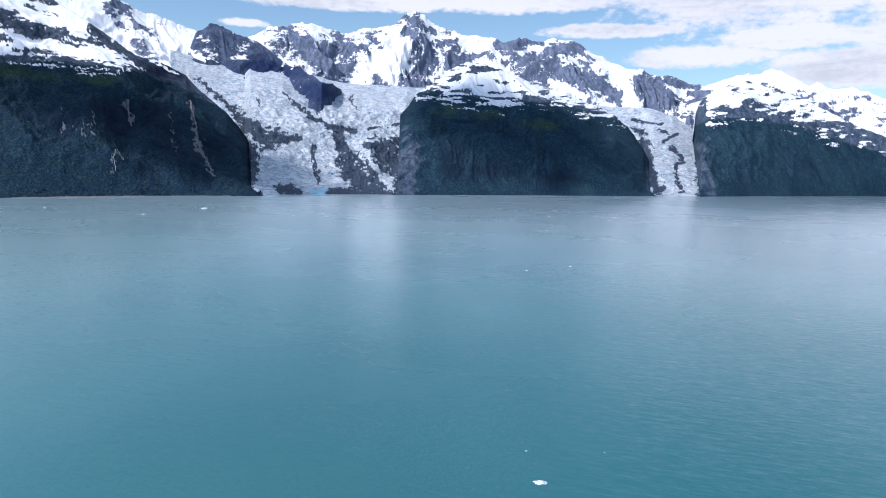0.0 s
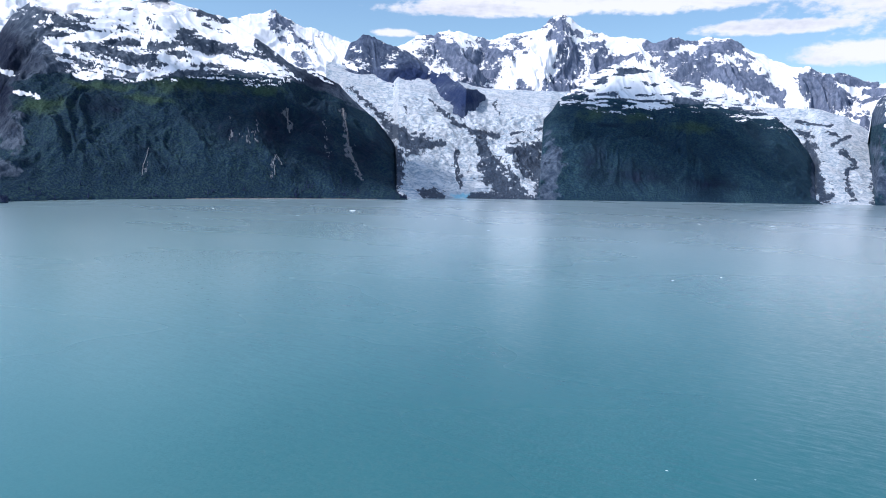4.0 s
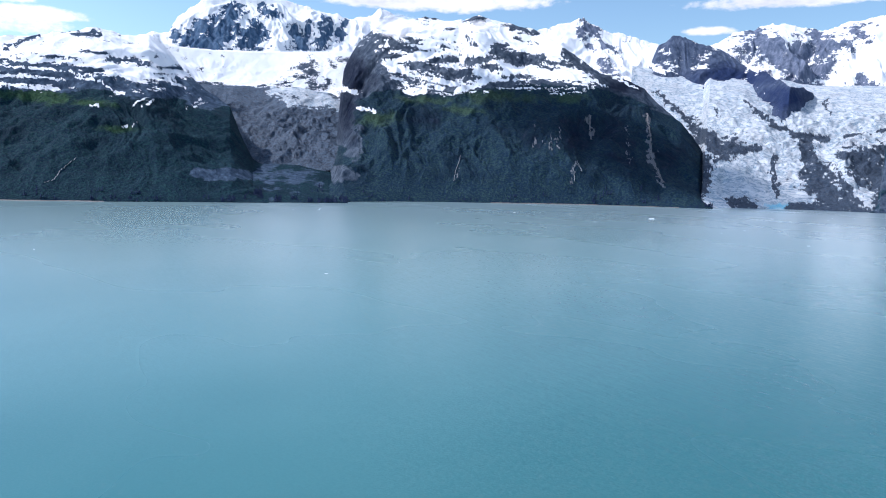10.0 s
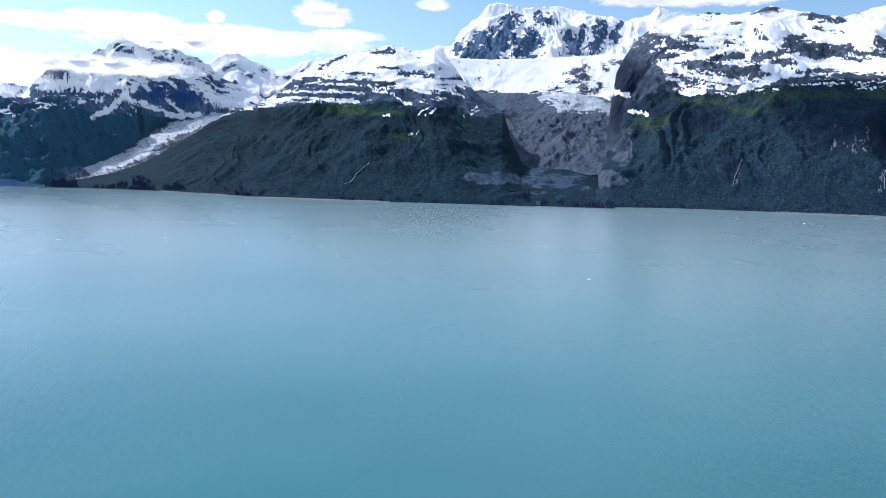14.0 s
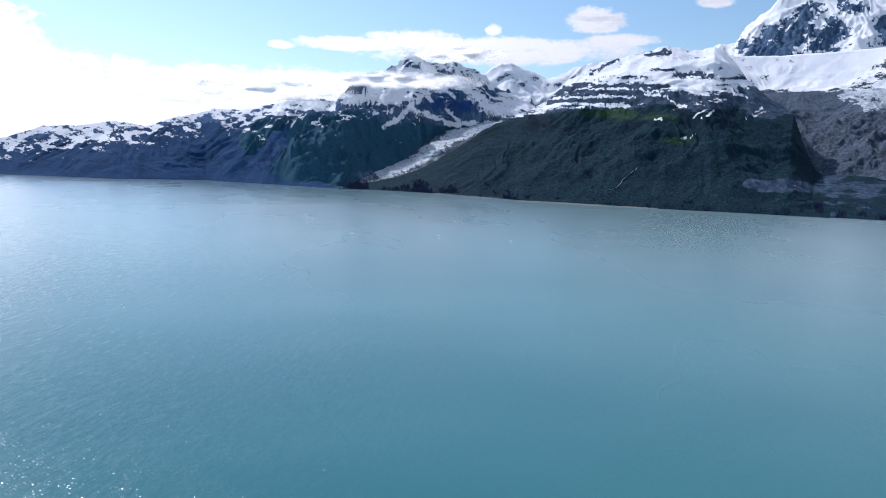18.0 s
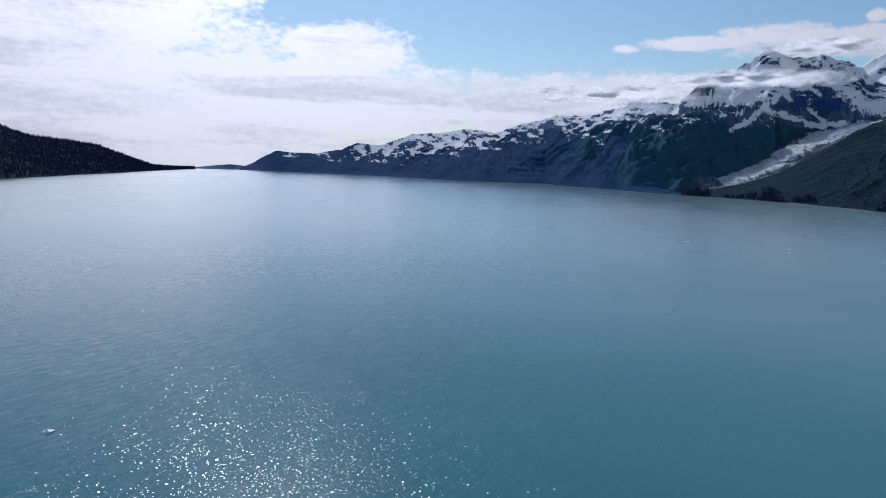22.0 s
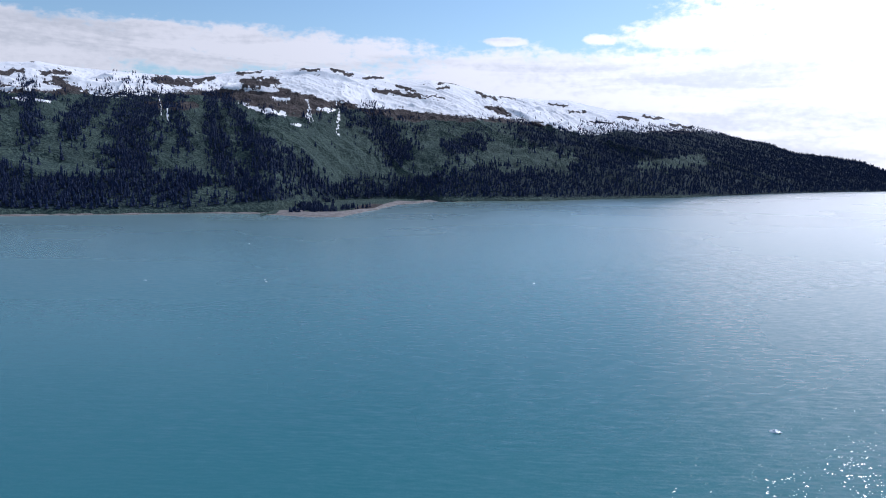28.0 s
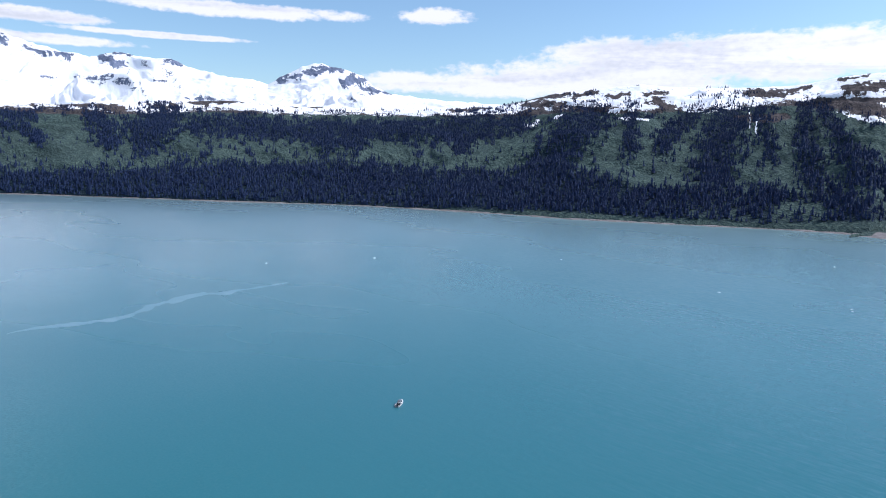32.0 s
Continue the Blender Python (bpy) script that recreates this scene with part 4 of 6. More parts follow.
BARE_LEDGES_C = ((0.15, 229.15, 3.66, 225.41, 4.08), (0.13, 225.41, 4.08, 221.53, 3.85, 219.31, 3.88), (0.08, 232.21, 5.00, 229.92, 5.09), (0.07, 236.04, 5.35, 234.56, 5.42), (0.10, 239.77, 4.46, 239.07, 4.74), (0.11, 213.21, 4.37, 211.61, 4.72), (0.07, 211.38, 4.69, 209.32, 4.87), (0.07, 211.39, 5.18, 210.70, 5.15), (0.07, 209.32, 4.87, 208.63, 4.92), (0.13, 208.84, 3.75, 205.63, 4.08), (0.07, 241.25, 4.85, 239.57, 5.09), (0.07, 207.94, 4.53, 207.25, 4.55),)
BARE_LEDGES = BARE_LEDGES_A + BARE_LEDGES_B + BARE_LEDGES_C
DRIFTS = ((0.13, 202.69, 2.70, 201.94, 2.94), (0.13, 196.29, 3.79, 195.26, 3.97, 192.77, 4.21), (0.17, 179.92, 3.63, 178.31, 3.17, 176.69, 2.93), (0.13, 177.86, 4.22, 176.48, 4.11), (0.07, 175.10, 4.18, 175.04, 3.28, 174.74, 2.38), (0.06, 172.58, 4.45, 172.59, 1.51), (0.13, 174.16, 3.44, 173.01, 3.46), (0.11, 176.21, 2.22, 175.66, 2.14), (0.13, 170.73, 3.81, 167.10, 3.85, 163.53, 3.66), (0.09, 165.79, 4.75, 161.80, 4.11), (0.09, 163.55, 4.19, 161.77, 3.45), (0.06, 185.46, 3.25, 185.55, 2.13), (0.11, 200.61, 3.29, 199.84, 3.53), (0.09, 195.49, 3.32, 193.21, 3.20))


# ---- mountains ----
GREEN = ("green", 0.5, "green_slope", "snowy_summit")
GRIT = ("dirt", 0.45, "moraine", "ice")
ROCKY = ("snow", 0.5, "snowfield", "rock_face")
tagged(landform("north_range", 3, 0.06, 130, 200, 90, 14, 16, RANGE, parts=ROCKY, cover=alpine(
    1.0, 1.3, hollow=0.5, white=((4.5, 7.79, 2.04, 2.40, 0.00), (-14.5, 5.67, 1.03, 1.94, 0.30), (20.4, 8.18, 1.81, 1.63, 0.00), (25.9, 8.85, 2.22, 1.93, 0.00)),
    drifts=((0.44, 7.07, 6.02, 4.83, 7.83, 3.51, 9.15), (0.35, 10.33, 9.84, 10.53, 8.12), (0.44, -1.45, 9.19, -3.67, 9.19), (0.35, -3.28, 7.91, -5.09, 7.05), (0.35, -8.60, 6.18, -11.20, 5.10), (0.44, -13.09, 7.80, -14.21, 6.12, -14.91, 4.66), (0.22, -11.41, 8.45, -13.96, 6.75), (0.17, -17.16, 6.07, -18.73, 5.43), (0.09, 1.03, 9.61, 0.29, 7.89), (0.09, 2.15, 9.38, 1.67, 8.31), (0.44, 22.59, 8.79, 20.48, 8.30), (0.26, -13.52, 7.37, -15.15, 6.93), (0.09, -7.67, 7.55, -9.88, 6.17)),
    rocks=((0.35, 25.36, 10.21, 24.57, 8.98), (0.26, 24.82, 10.57, 23.41, 9.14), (0.22, 23.21, 9.08, 21.75, 8.60), (0.57, 12.35, 9.43, 11.12, 8.27, 9.29, 7.20), (0.52, 10.77, 8.88, 8.55, 6.78), (0.31, 8.74, 9.47, 7.81, 8.41), (0.22, 7.04, 8.56, 6.22, 8.67), (0.26, 5.78, 9.20, 5.09, 8.78), (0.22, 5.86, 7.02, 5.42, 6.06), (0.31, 3.08, 9.93, 1.24, 9.01, -0.77, 9.28), (0.66, 1.13, 8.40, 2.44, 7.00, 2.95, 6.02), (0.44, -0.39, 7.55, -1.72, 7.99), (0.35, -4.20, 9.10, -7.05, 9.41), (0.48, -8.04, 8.64, -10.62, 9.09), (0.39, -5.69, 8.16, -8.94, 7.79), (0.57, -8.54, 7.37, -11.20, 6.50, -13.65, 5.46), (1.05, -15.50, 6.43, -16.73, 5.59), (0.48, -17.44, 6.39, -19.88, 5.93), (0.39, -19.04, 5.30, -20.71, 5.99), (0.22, 2.66, 10.87, 1.05, 10.03), (0.17, -10.56, 8.68, -11.85, 8.03)))), "jagged snow-covered mountain range with dark rock faces", "mountain")
tagged(landform("east_range", 8, 0.09, 80, 150, 90, 12, 12, RANGE, parts=ROCKY, cover=alpine(1.0)), "distant snowy peaks with streaks of bare rock", "mountain")
tagged(landform("nunatak", 12, 0.06, 90, 110, 70, 16, 14, RIDGE, cover=alpine(0.42, 1.4, dark=((13.8, 6.52, 3.46, 1.29, 0.00), (10.3, 4.95, 2.67, 1.76, 0.00)), drifts=((0.22, 21.12, 8.47, 20.06, 7.69, 18.76, 7.00), (0.05, 18.32, 8.85, 18.54, 7.99), (0.11, 16.13, 7.38, 15.69, 7.40), (0.13, 12.78, 7.17, 12.77, 6.30), (0.17, 12.10, 6.85, 11.19, 6.70), (0.05, 10.71, 4.81, 10.24, 3.71), (0.04, 12.09, 5.88, 11.16, 4.58), (0.04, 10.26, 5.49, 9.33, 4.63)))), "dark bare rock ridge rising between two glacier arms", "mountain")
WIDE_MORAINES_A = ((0.70, 16.03, 2.56, 14.76, 1.34, 13.31, 1.56), (0.61, 15.48, 0.78, 15.21, -0.49, 15.75, -1.87), (0.31, 14.76, 0.52, 13.94, 0.81), (0.26, 12.94, 1.20, 11.67, 1.51), (0.22, 16.56, 2.99, 14.77, 2.15), (0.35, 13.28, -2.56, 11.43, -2.94), (0.15, 12.29, 4.42, 10.68, 3.08, 9.20, 2.48), (0.22, 9.29, 2.48, 7.07, 2.08), (0.48, 8.55, 2.04, 8.24, 0.59, 8.03, -0.79), (1.05, 7.76, -0.55, 6.65, -2.15, 5.24, -2.67), (0.39, 9.20, -2.85, 3.83, -2.92), (1.31, 4.85, 0.44, 3.43, -0.91, 2.22, -2.27), (0.52, 6.00, -0.28, 5.49, -2.12), (0.52, 5.93, 0.92, 3.63, 1.33), (0.09, 12.98, 4.97, 11.51, 3.86, 10.12, 2.73),)
WIDE_MORAINES_B = ((0.09, 6.06, 2.33, 4.22, 2.69, 3.40, 2.89), (0.39, 2.92, 2.31, 3.25, 1.07), (0.13, 10.65, 0.90, 10.44, -0.84, 10.14, -2.22), (0.09, 7.50, 4.91, 7.24, 3.80), (0.96, 1.81, -0.64, 1.29, -2.48), (0.09, 14.78, 4.38, 14.59, 3.77), (0.17, 19.20, 5.61, 16.56, 3.30),)
WIDE_MORAINES = WIDE_MORAINES_A + WIDE_MORAINES_B
tagged(landform("glacier_wide", 15, 0.045, 220, 30, 16, 14, 3, ICE, bow=0.95, parts=GRIT, cover=glacier_cover(((0.22, 10.59, -2.87, 9.01, -2.75), (0.11, 8.50, -2.64, 8.03, -2.87)), base=0.06, streaks=0.12,
    lanes=((0.07, 15.67, 1.54, 14.90, 0.65, 14.85, -0.48), (0.13, 6.28, -0.01, 5.52, -0.96, 4.75, -1.87, 3.97, -2.83), (0.17, 6.25, 0.54, 5.78, 0.42)),
    bands=WIDE_MORAINES)), "wide crevassed white glacier reaching the water", "glacier")
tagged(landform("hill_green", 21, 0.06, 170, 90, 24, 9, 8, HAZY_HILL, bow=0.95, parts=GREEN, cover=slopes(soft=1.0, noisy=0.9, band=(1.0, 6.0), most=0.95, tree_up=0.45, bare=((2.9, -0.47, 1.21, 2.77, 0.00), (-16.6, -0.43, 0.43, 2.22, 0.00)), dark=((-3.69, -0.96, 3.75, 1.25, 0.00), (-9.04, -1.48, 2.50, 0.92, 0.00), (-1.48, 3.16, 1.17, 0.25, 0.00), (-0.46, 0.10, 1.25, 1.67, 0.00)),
    meadow=((-0.54, 3.95, 1.67, 0.75, 0.00), (-7.93, 2.93, 2.08, 0.58, 0.00), (-3.48, 3.76, 1.67, 0.42, 0.00)), rocks=((0.17, -2.16, 8.35, -3.48, 8.47), (0.22, -2.20, 7.27, -4.64, 7.40), (0.09, -4.48, 6.19, -4.92, 6.19), (0.13, -0.22, 6.25, -1.12, 6.52)))), "dark green scrub-covered hill with a snowy top", "hill")
tagged(landform("glacier_ribbon", 25, 0.045, 170, 22, 14, 10, 3, ICE, parts=GRIT, cover=glacier_cover(base=0.05, streaks=0.1, lanes=((0.26, -17.69, 1.45, -18.00, -0.14, -18.29, -1.39, -18.62, -2.14), (0.31, -19.18, 1.97, -19.65, 0.74, -19.49, -0.51, -19.66, -1.76)),
    bands=((0.44, -16.00, 1.60, -16.52, -0.18, -17.29, -2.07), (0.17, -17.96, 1.46, -18.70, 0.80, -18.97, 0.22), (0.22, -18.53, 0.05, -18.45, -0.96, -18.99, -2.04), (0.74, -20.54, 0.34, -21.04, -1.29, -21.26, -2.19), (0.31, -19.97, 1.98, -20.30, 0.54), (0.13, -16.94, 2.70, -17.81, 2.46), (0.13, -18.20, 2.37, -17.48, 1.74), (0.09, -15.00, 3.41, -17.38, 3.12), (0.26, -15.85, 2.53, -15.05, 2.69)))), "narrow white glacier tongue running down to the water", "glacier")
tagged(landform("hill_east", 28, 0.065, 150, 90, 26, 9, 6, HAZY_HILL, parts=GREEN, cover=slopes(soft=1.2, noisy=1.0, tree_up=0.35, bare=((-20.7, -0.32, 0.81, 2.38, 0.20),))), "green hill with snow along its rocky ridge", "hill")
CLIFF_ROCKS_A = ((1.05, 42.16, 8.79, 43.93, 7.16, 42.98, 5.72), (0.66, 41.32, 8.06, 41.01, 5.43), (0.35, 40.23, 9.14, 38.42, 8.63), (0.35, 38.69, 7.59, 36.80, 7.16, 34.80, 6.85), (0.26, 37.43, 6.42, 35.21, 6.29), (0.26, 36.83, 7.94, 35.07, 8.06), (0.57, 31.57, 8.73, 30.34, 7.95, 28.28, 8.23), (0.17, 38.65, 11.17, 36.98, 11.44), (0.35, 34.36, 11.31, 32.97, 10.99), (0.17, 30.91, 10.61, 28.81, 10.13), (0.39, 26.48, 8.71, 24.94, 7.57, 22.61, 6.57, 19.83, 5.37), (0.17, 43.18, 9.89, 40.02, 9.57), (0.13, 36.44, 9.13, 34.66, 8.48), (0.22, 34.19, 7.83, 32.47, 8.07), (0.26, 27.63, 7.64, 25.82, 7.67), (0.13, 41.10, 8.36, 39.96, 8.07),)
CLIFF_ROCKS_B = ((0.09, 30.45, 9.78, 28.35, 9.30), (0.11, 40.26, 10.08, 37.77, 9.14), (0.22, 33.23, 6.11, 30.67, 6.26),)
CLIFF_ROCKS = CLIFF_ROCKS_A + CLIFF_ROCKS_B
CLIFF_DRIFTS_A = ((0.22, 41.08, 7.67, 38.79, 6.81, 34.98, 6.12), (0.26, 34.74, 5.68, 33.23, 6.11, 31.98, 6.87, 28.65, 7.50), (0.07, 32.17, 6.45, 28.18, 6.65, 24.53, 6.17), (0.10, 29.05, 7.30, 24.58, 6.91), (0.09, 28.25, 7.82, 25.39, 7.29), (0.04, 31.50, 5.93, 24.11, 5.87), (0.04, 27.49, 5.43, 24.49, 5.67), (0.17, 31.60, 7.80, 29.04, 7.13), (0.22, 29.62, 9.83, 26.71, 9.13), (0.35, 34.26, 9.32, 36.93, 10.19), (0.26, 38.63, 8.28, 33.36, 8.67), (0.26, 29.14, 8.79, 26.88, 8.60), (0.17, 38.98, 5.67, 37.39, 5.46), (0.22, 43.05, 5.18, 44.44, 5.61), (0.13, 41.64, 3.86, 43.02, 4.06), (0.07, 24.23, 7.54, 20.68, 5.91),)
CLIFF_DRIFTS_B = ((0.05, 25.79, 7.26, 22.96, 5.97), (0.13, 39.45, 6.19, 38.98, 5.89),)
CLIFF_DRIFTS = CLIFF_DRIFTS_A + CLIFF_DRIFTS_B
tagged(landform("cliff_hill", 33, 0.055, 210, 110, 40, 10, 4, MOUNTAIN, bow=1.0, parts=GREEN, cover=slopes(soft=0.7, band=(0.7, 2.8), noisy=1.1, most=0.92, more=-0.05,
    rocks=CLIFF_ROCKS, drifts=CLIFF_DRIFTS,
    bare=((44.2, 2.10, 2.19, 2.66, 0.30), (45.6, -1.27, 3.06, 0.81, 0.00)), meadow=((31.89, 5.16, 3.96, 0.83, 0.00), (26.45, 5.12, 2.50, 0.58, 0.00), (37.59, 4.89, 2.92, 0.50, 0.00), (34.45, 4.16, 2.50, 0.50, 0.00), (41.16, 3.20, 2.50, 0.83, 0.00)), pale=((0.05, 28.54, 3.01, 28.48, 1.27), (0.04, 27.30, 2.46, 27.25, 1.03), (0.05, 26.64, 3.02, 26.59, 1.04), (0.11, 24.37, 3.94, 23.94, 2.26), (0.04, 21.40, 3.10, 20.93, 0.21), (0.09, 19.86, 3.90, 19.66, 2.28), (0.22, 19.61, 1.67, 19.14, 0.24), (0.11, 19.05, 0.04, 18.26, -1.58), (0.05, 25.40, -1.62, 25.36, -0.32, 25.08, 0.33), (0.04, 25.08, 0.33, 24.70, -0.52), (0.04, 34.86, -1.35, 34.46, -0.30), (0.03, 27.91, 2.24, 27.76, 1.15)),
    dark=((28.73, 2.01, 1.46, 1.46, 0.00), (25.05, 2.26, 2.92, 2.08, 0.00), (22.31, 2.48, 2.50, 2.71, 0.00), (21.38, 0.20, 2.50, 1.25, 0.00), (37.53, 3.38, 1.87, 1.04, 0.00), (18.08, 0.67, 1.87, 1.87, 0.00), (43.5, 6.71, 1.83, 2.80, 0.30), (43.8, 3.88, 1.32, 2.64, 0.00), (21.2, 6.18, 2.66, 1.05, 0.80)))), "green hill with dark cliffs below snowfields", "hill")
tagged(landform("glacier_dark", 37, 0.05, 150, 70, 36, 18, 6, ICE, parts=GRIT, cover=glacier_cover(base=0.95, streaks=0.15, rubble=0.6, lanes=((0.44, 49.48, 5.28, 46.72, 5.03, 44.40, 4.17), (0.35, 48.55, 4.41, 45.79, 4.33), (0.22, 50.85, 5.55, 43.53, 5.97)))), "grey debris-covered glacier snout", "glacier")
tagged(landform("icefield", 41, 0.08, 60, 60, 30, 6, 3, MOUNTAIN, parts=ROCKY, cover=alpine(0.9, 0.6, 0.9, bare=((59.5, 6.35, 2.12, 0.47, 0.00), (61.0, 5.31, 2.07, 0.39, 0.00), (57.8, 4.83, 1.46, 0.56, 0.00), (54.1, 5.48, 1.17, 0.33, 0.00)))), "smooth white snowfield above the glacier", "snowfield")
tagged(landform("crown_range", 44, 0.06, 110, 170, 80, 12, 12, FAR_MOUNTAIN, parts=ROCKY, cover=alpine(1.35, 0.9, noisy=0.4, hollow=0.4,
    drifts=((0.08, 52.49, 11.35, 52.03, 10.27, 50.81, 9.72), (0.07, 53.15, 10.57, 54.04, 9.69), (0.35, 49.32, 9.85, 49.07, 8.13), (0.26, 53.16, 11.74, 54.93, 10.49), (0.35, 46.40, 11.19, 48.65, 10.72), (0.07, 50.91, 10.65, 50.45, 10.03), (0.17, 54.93, 10.91, 56.26, 9.59)),
    rocks=((0.87, 52.48, 10.80, 53.95, 8.92), (0.79, 50.81, 9.72, 51.25, 8.50), (0.57, 54.71, 9.66, 55.82, 8.55), (0.31, 50.47, 11.29, 49.10, 10.70), (0.44, 48.09, 9.80, 47.25, 8.61), (0.48, 45.25, 10.57, 45.80, 8.85), (0.39, 44.03, 10.46, 44.46, 9.61), (0.26, 46.82, 9.91, 47.03, 9.05), (0.35, 56.70, 8.72, 54.04, 8.32)))), "high rocky peak and snowy crest", "mountain")
tagged(landform("terrace_hill", 47, 0.055, 180, 80, 24, 9, 6, GREEN_HILL, bow=1.0, parts=GREEN, cover=slopes(soft=1.2, band=(0.5, 4.5), noisy=0.8, tree_up=0.1, most=0.95, more=0.05, dark=((71.64, 2.96, 1.67, 0.67, 0.00),), meadow=((66.12, 3.83, 3.75, 0.54, 0.00), (62.38, 3.55, 1.67, 0.42, 0.00), (60.68, 1.86, 2.08, 0.33, 1.00)),
    rocks=((0.22, 70.72, 5.36, 68.06, 6.18, 66.07, 6.05, 63.60, 5.89), (0.15, 70.05, 4.75, 64.87, 4.90), (0.17, 67.64, 7.02, 65.81, 7.97), (0.22, 63.55, 8.28, 61.87, 8.47), (0.13, 65.62, 7.49, 63.57, 7.62), (0.22, 63.81, 5.75, 61.08, 4.99, 59.35, 4.23), (0.22, 61.39, 6.77, 58.46, 6.69), (0.13, 66.48, 5.49, 63.61, 5.55), (0.11, 63.16, 7.22, 61.47, 7.15), (0.13, 69.25, 5.53, 66.49, 5.44), (0.26, 56.70, 5.51, 53.12, 5.41)),
    bare=((53.5, -1.44, 3.99, 0.51, 0.00), (54.3, 4.19, 2.52, 0.72, 0.00)),
    drifts=((0.10, 71.59, 4.30, 69.28, 4.63, 67.32, 4.48, 64.67, 4.40), (0.08, 70.50, 5.01, 66.49, 5.19, 64.45, 5.13), (0.11, 69.15, 6.43, 66.47, 6.15, 63.92, 6.63), (0.44, 66.44, 7.02, 62.31, 7.81, 58.45, 7.30), (0.13, 59.36, 3.57, 58.48, 3.91), (0.07, 63.61, 5.43, 61.93, 5.08, 60.57, 4.36), (0.07, 62.60, 3.41, 61.96, 3.39), (0.07, 68.47, 5.74, 65.26, 5.76, 62.35, 5.49), (0.05, 69.87, 4.35, 67.72, 4.30), (0.17, 61.49, 5.95, 58.46, 5.87), (0.13, 57.59, 5.69, 56.26, 5.08), (0.13, 63.59, 6.48, 61.06, 6.19), (0.04, 54.47, 4.04, 55.82, 3.55), (0.09, 56.04, 3.54, 55.14, 4.24), (0.04, 60.69, 1.90, 59.37, 2.29)))), "green hill with ledges of snow near its top", "hill")
tagged(landform("outwash", 55, 0.08, 50, 20, 10, 4, 2, GREEN_HILL, cover=lambda q: {"snow": q["b"] * 0, "green": 0.8 + fbm(q["b"], q["el"] * 3, 4, 9) * 0.5 - 0.5 * patches(q, ((49.0, -1.46, 5.49, 0.88, 0.00), (51.1, -2.53, 3.30, 0.35, 0.00)))}), "low gravel plain with scrub below the glacier", "plain")
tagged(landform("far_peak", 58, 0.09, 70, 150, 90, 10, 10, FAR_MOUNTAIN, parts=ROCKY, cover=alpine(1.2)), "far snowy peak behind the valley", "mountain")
tagged(landform("glacier_valley", 61, 0.06, 120, 60, 30, 10, 3, ICE, parts=GRIT, cover=glacier_cover(base=0.8, streaks=0.3, lanes=((0.39, 73.78, 2.88, 76.01, 2.67, 78.48, 2.01, 80.27, 0.70, 82.09, -0.44, 84.39, -1.41), (0.09, 73.55, 2.61, 77.10, 1.58)))), "glacier tongue with grey moraine bands", "glacier")
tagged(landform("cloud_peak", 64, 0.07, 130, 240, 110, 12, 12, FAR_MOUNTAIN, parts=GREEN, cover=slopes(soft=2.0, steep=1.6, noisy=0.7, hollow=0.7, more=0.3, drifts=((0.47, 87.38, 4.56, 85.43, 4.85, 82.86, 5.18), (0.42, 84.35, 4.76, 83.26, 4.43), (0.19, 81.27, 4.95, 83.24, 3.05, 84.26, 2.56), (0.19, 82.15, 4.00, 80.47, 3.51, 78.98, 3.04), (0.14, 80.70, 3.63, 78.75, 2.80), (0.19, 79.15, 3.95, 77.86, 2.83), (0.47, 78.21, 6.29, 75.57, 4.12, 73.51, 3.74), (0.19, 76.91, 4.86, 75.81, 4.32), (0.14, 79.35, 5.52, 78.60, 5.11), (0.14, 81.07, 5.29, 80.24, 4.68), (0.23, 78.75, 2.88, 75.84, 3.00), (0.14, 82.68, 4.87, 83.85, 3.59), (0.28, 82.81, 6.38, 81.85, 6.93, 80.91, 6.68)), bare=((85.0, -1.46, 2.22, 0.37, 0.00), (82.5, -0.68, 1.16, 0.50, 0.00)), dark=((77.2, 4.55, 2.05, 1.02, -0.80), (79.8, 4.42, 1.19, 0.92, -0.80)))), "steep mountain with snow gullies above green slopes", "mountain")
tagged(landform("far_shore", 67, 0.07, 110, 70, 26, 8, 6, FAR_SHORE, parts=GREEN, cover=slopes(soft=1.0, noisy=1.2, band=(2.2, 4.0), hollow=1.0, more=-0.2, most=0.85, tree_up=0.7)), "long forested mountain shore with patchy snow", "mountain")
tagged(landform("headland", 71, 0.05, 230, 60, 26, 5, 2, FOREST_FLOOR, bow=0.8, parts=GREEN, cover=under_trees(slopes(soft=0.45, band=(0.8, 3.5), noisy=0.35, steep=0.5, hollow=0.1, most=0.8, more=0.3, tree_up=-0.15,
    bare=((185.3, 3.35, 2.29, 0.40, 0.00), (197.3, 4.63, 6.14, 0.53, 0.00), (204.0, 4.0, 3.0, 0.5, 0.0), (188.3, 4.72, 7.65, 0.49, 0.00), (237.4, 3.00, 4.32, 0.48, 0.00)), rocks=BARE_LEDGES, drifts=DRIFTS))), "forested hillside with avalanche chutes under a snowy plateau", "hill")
delta = landform("river_delta", 73, 0.06, 40, 6, 3, 1.5, 0, FOREST_FLOOR, cover=lambda q: {"snow": q["b"] * 0, "dark": q["b"] * 0, "green": np.clip(1.1 - patches(q, ((169.4, -4.33, 2.56, 0.28, 0.00),)) * 1.6 + fbm(q["b"], q["el"] * 3, 4, 9) * 0.5, 0, 1)})
tagged(delta, "low gravel delta with scrub at the foot of the forest", "plain")
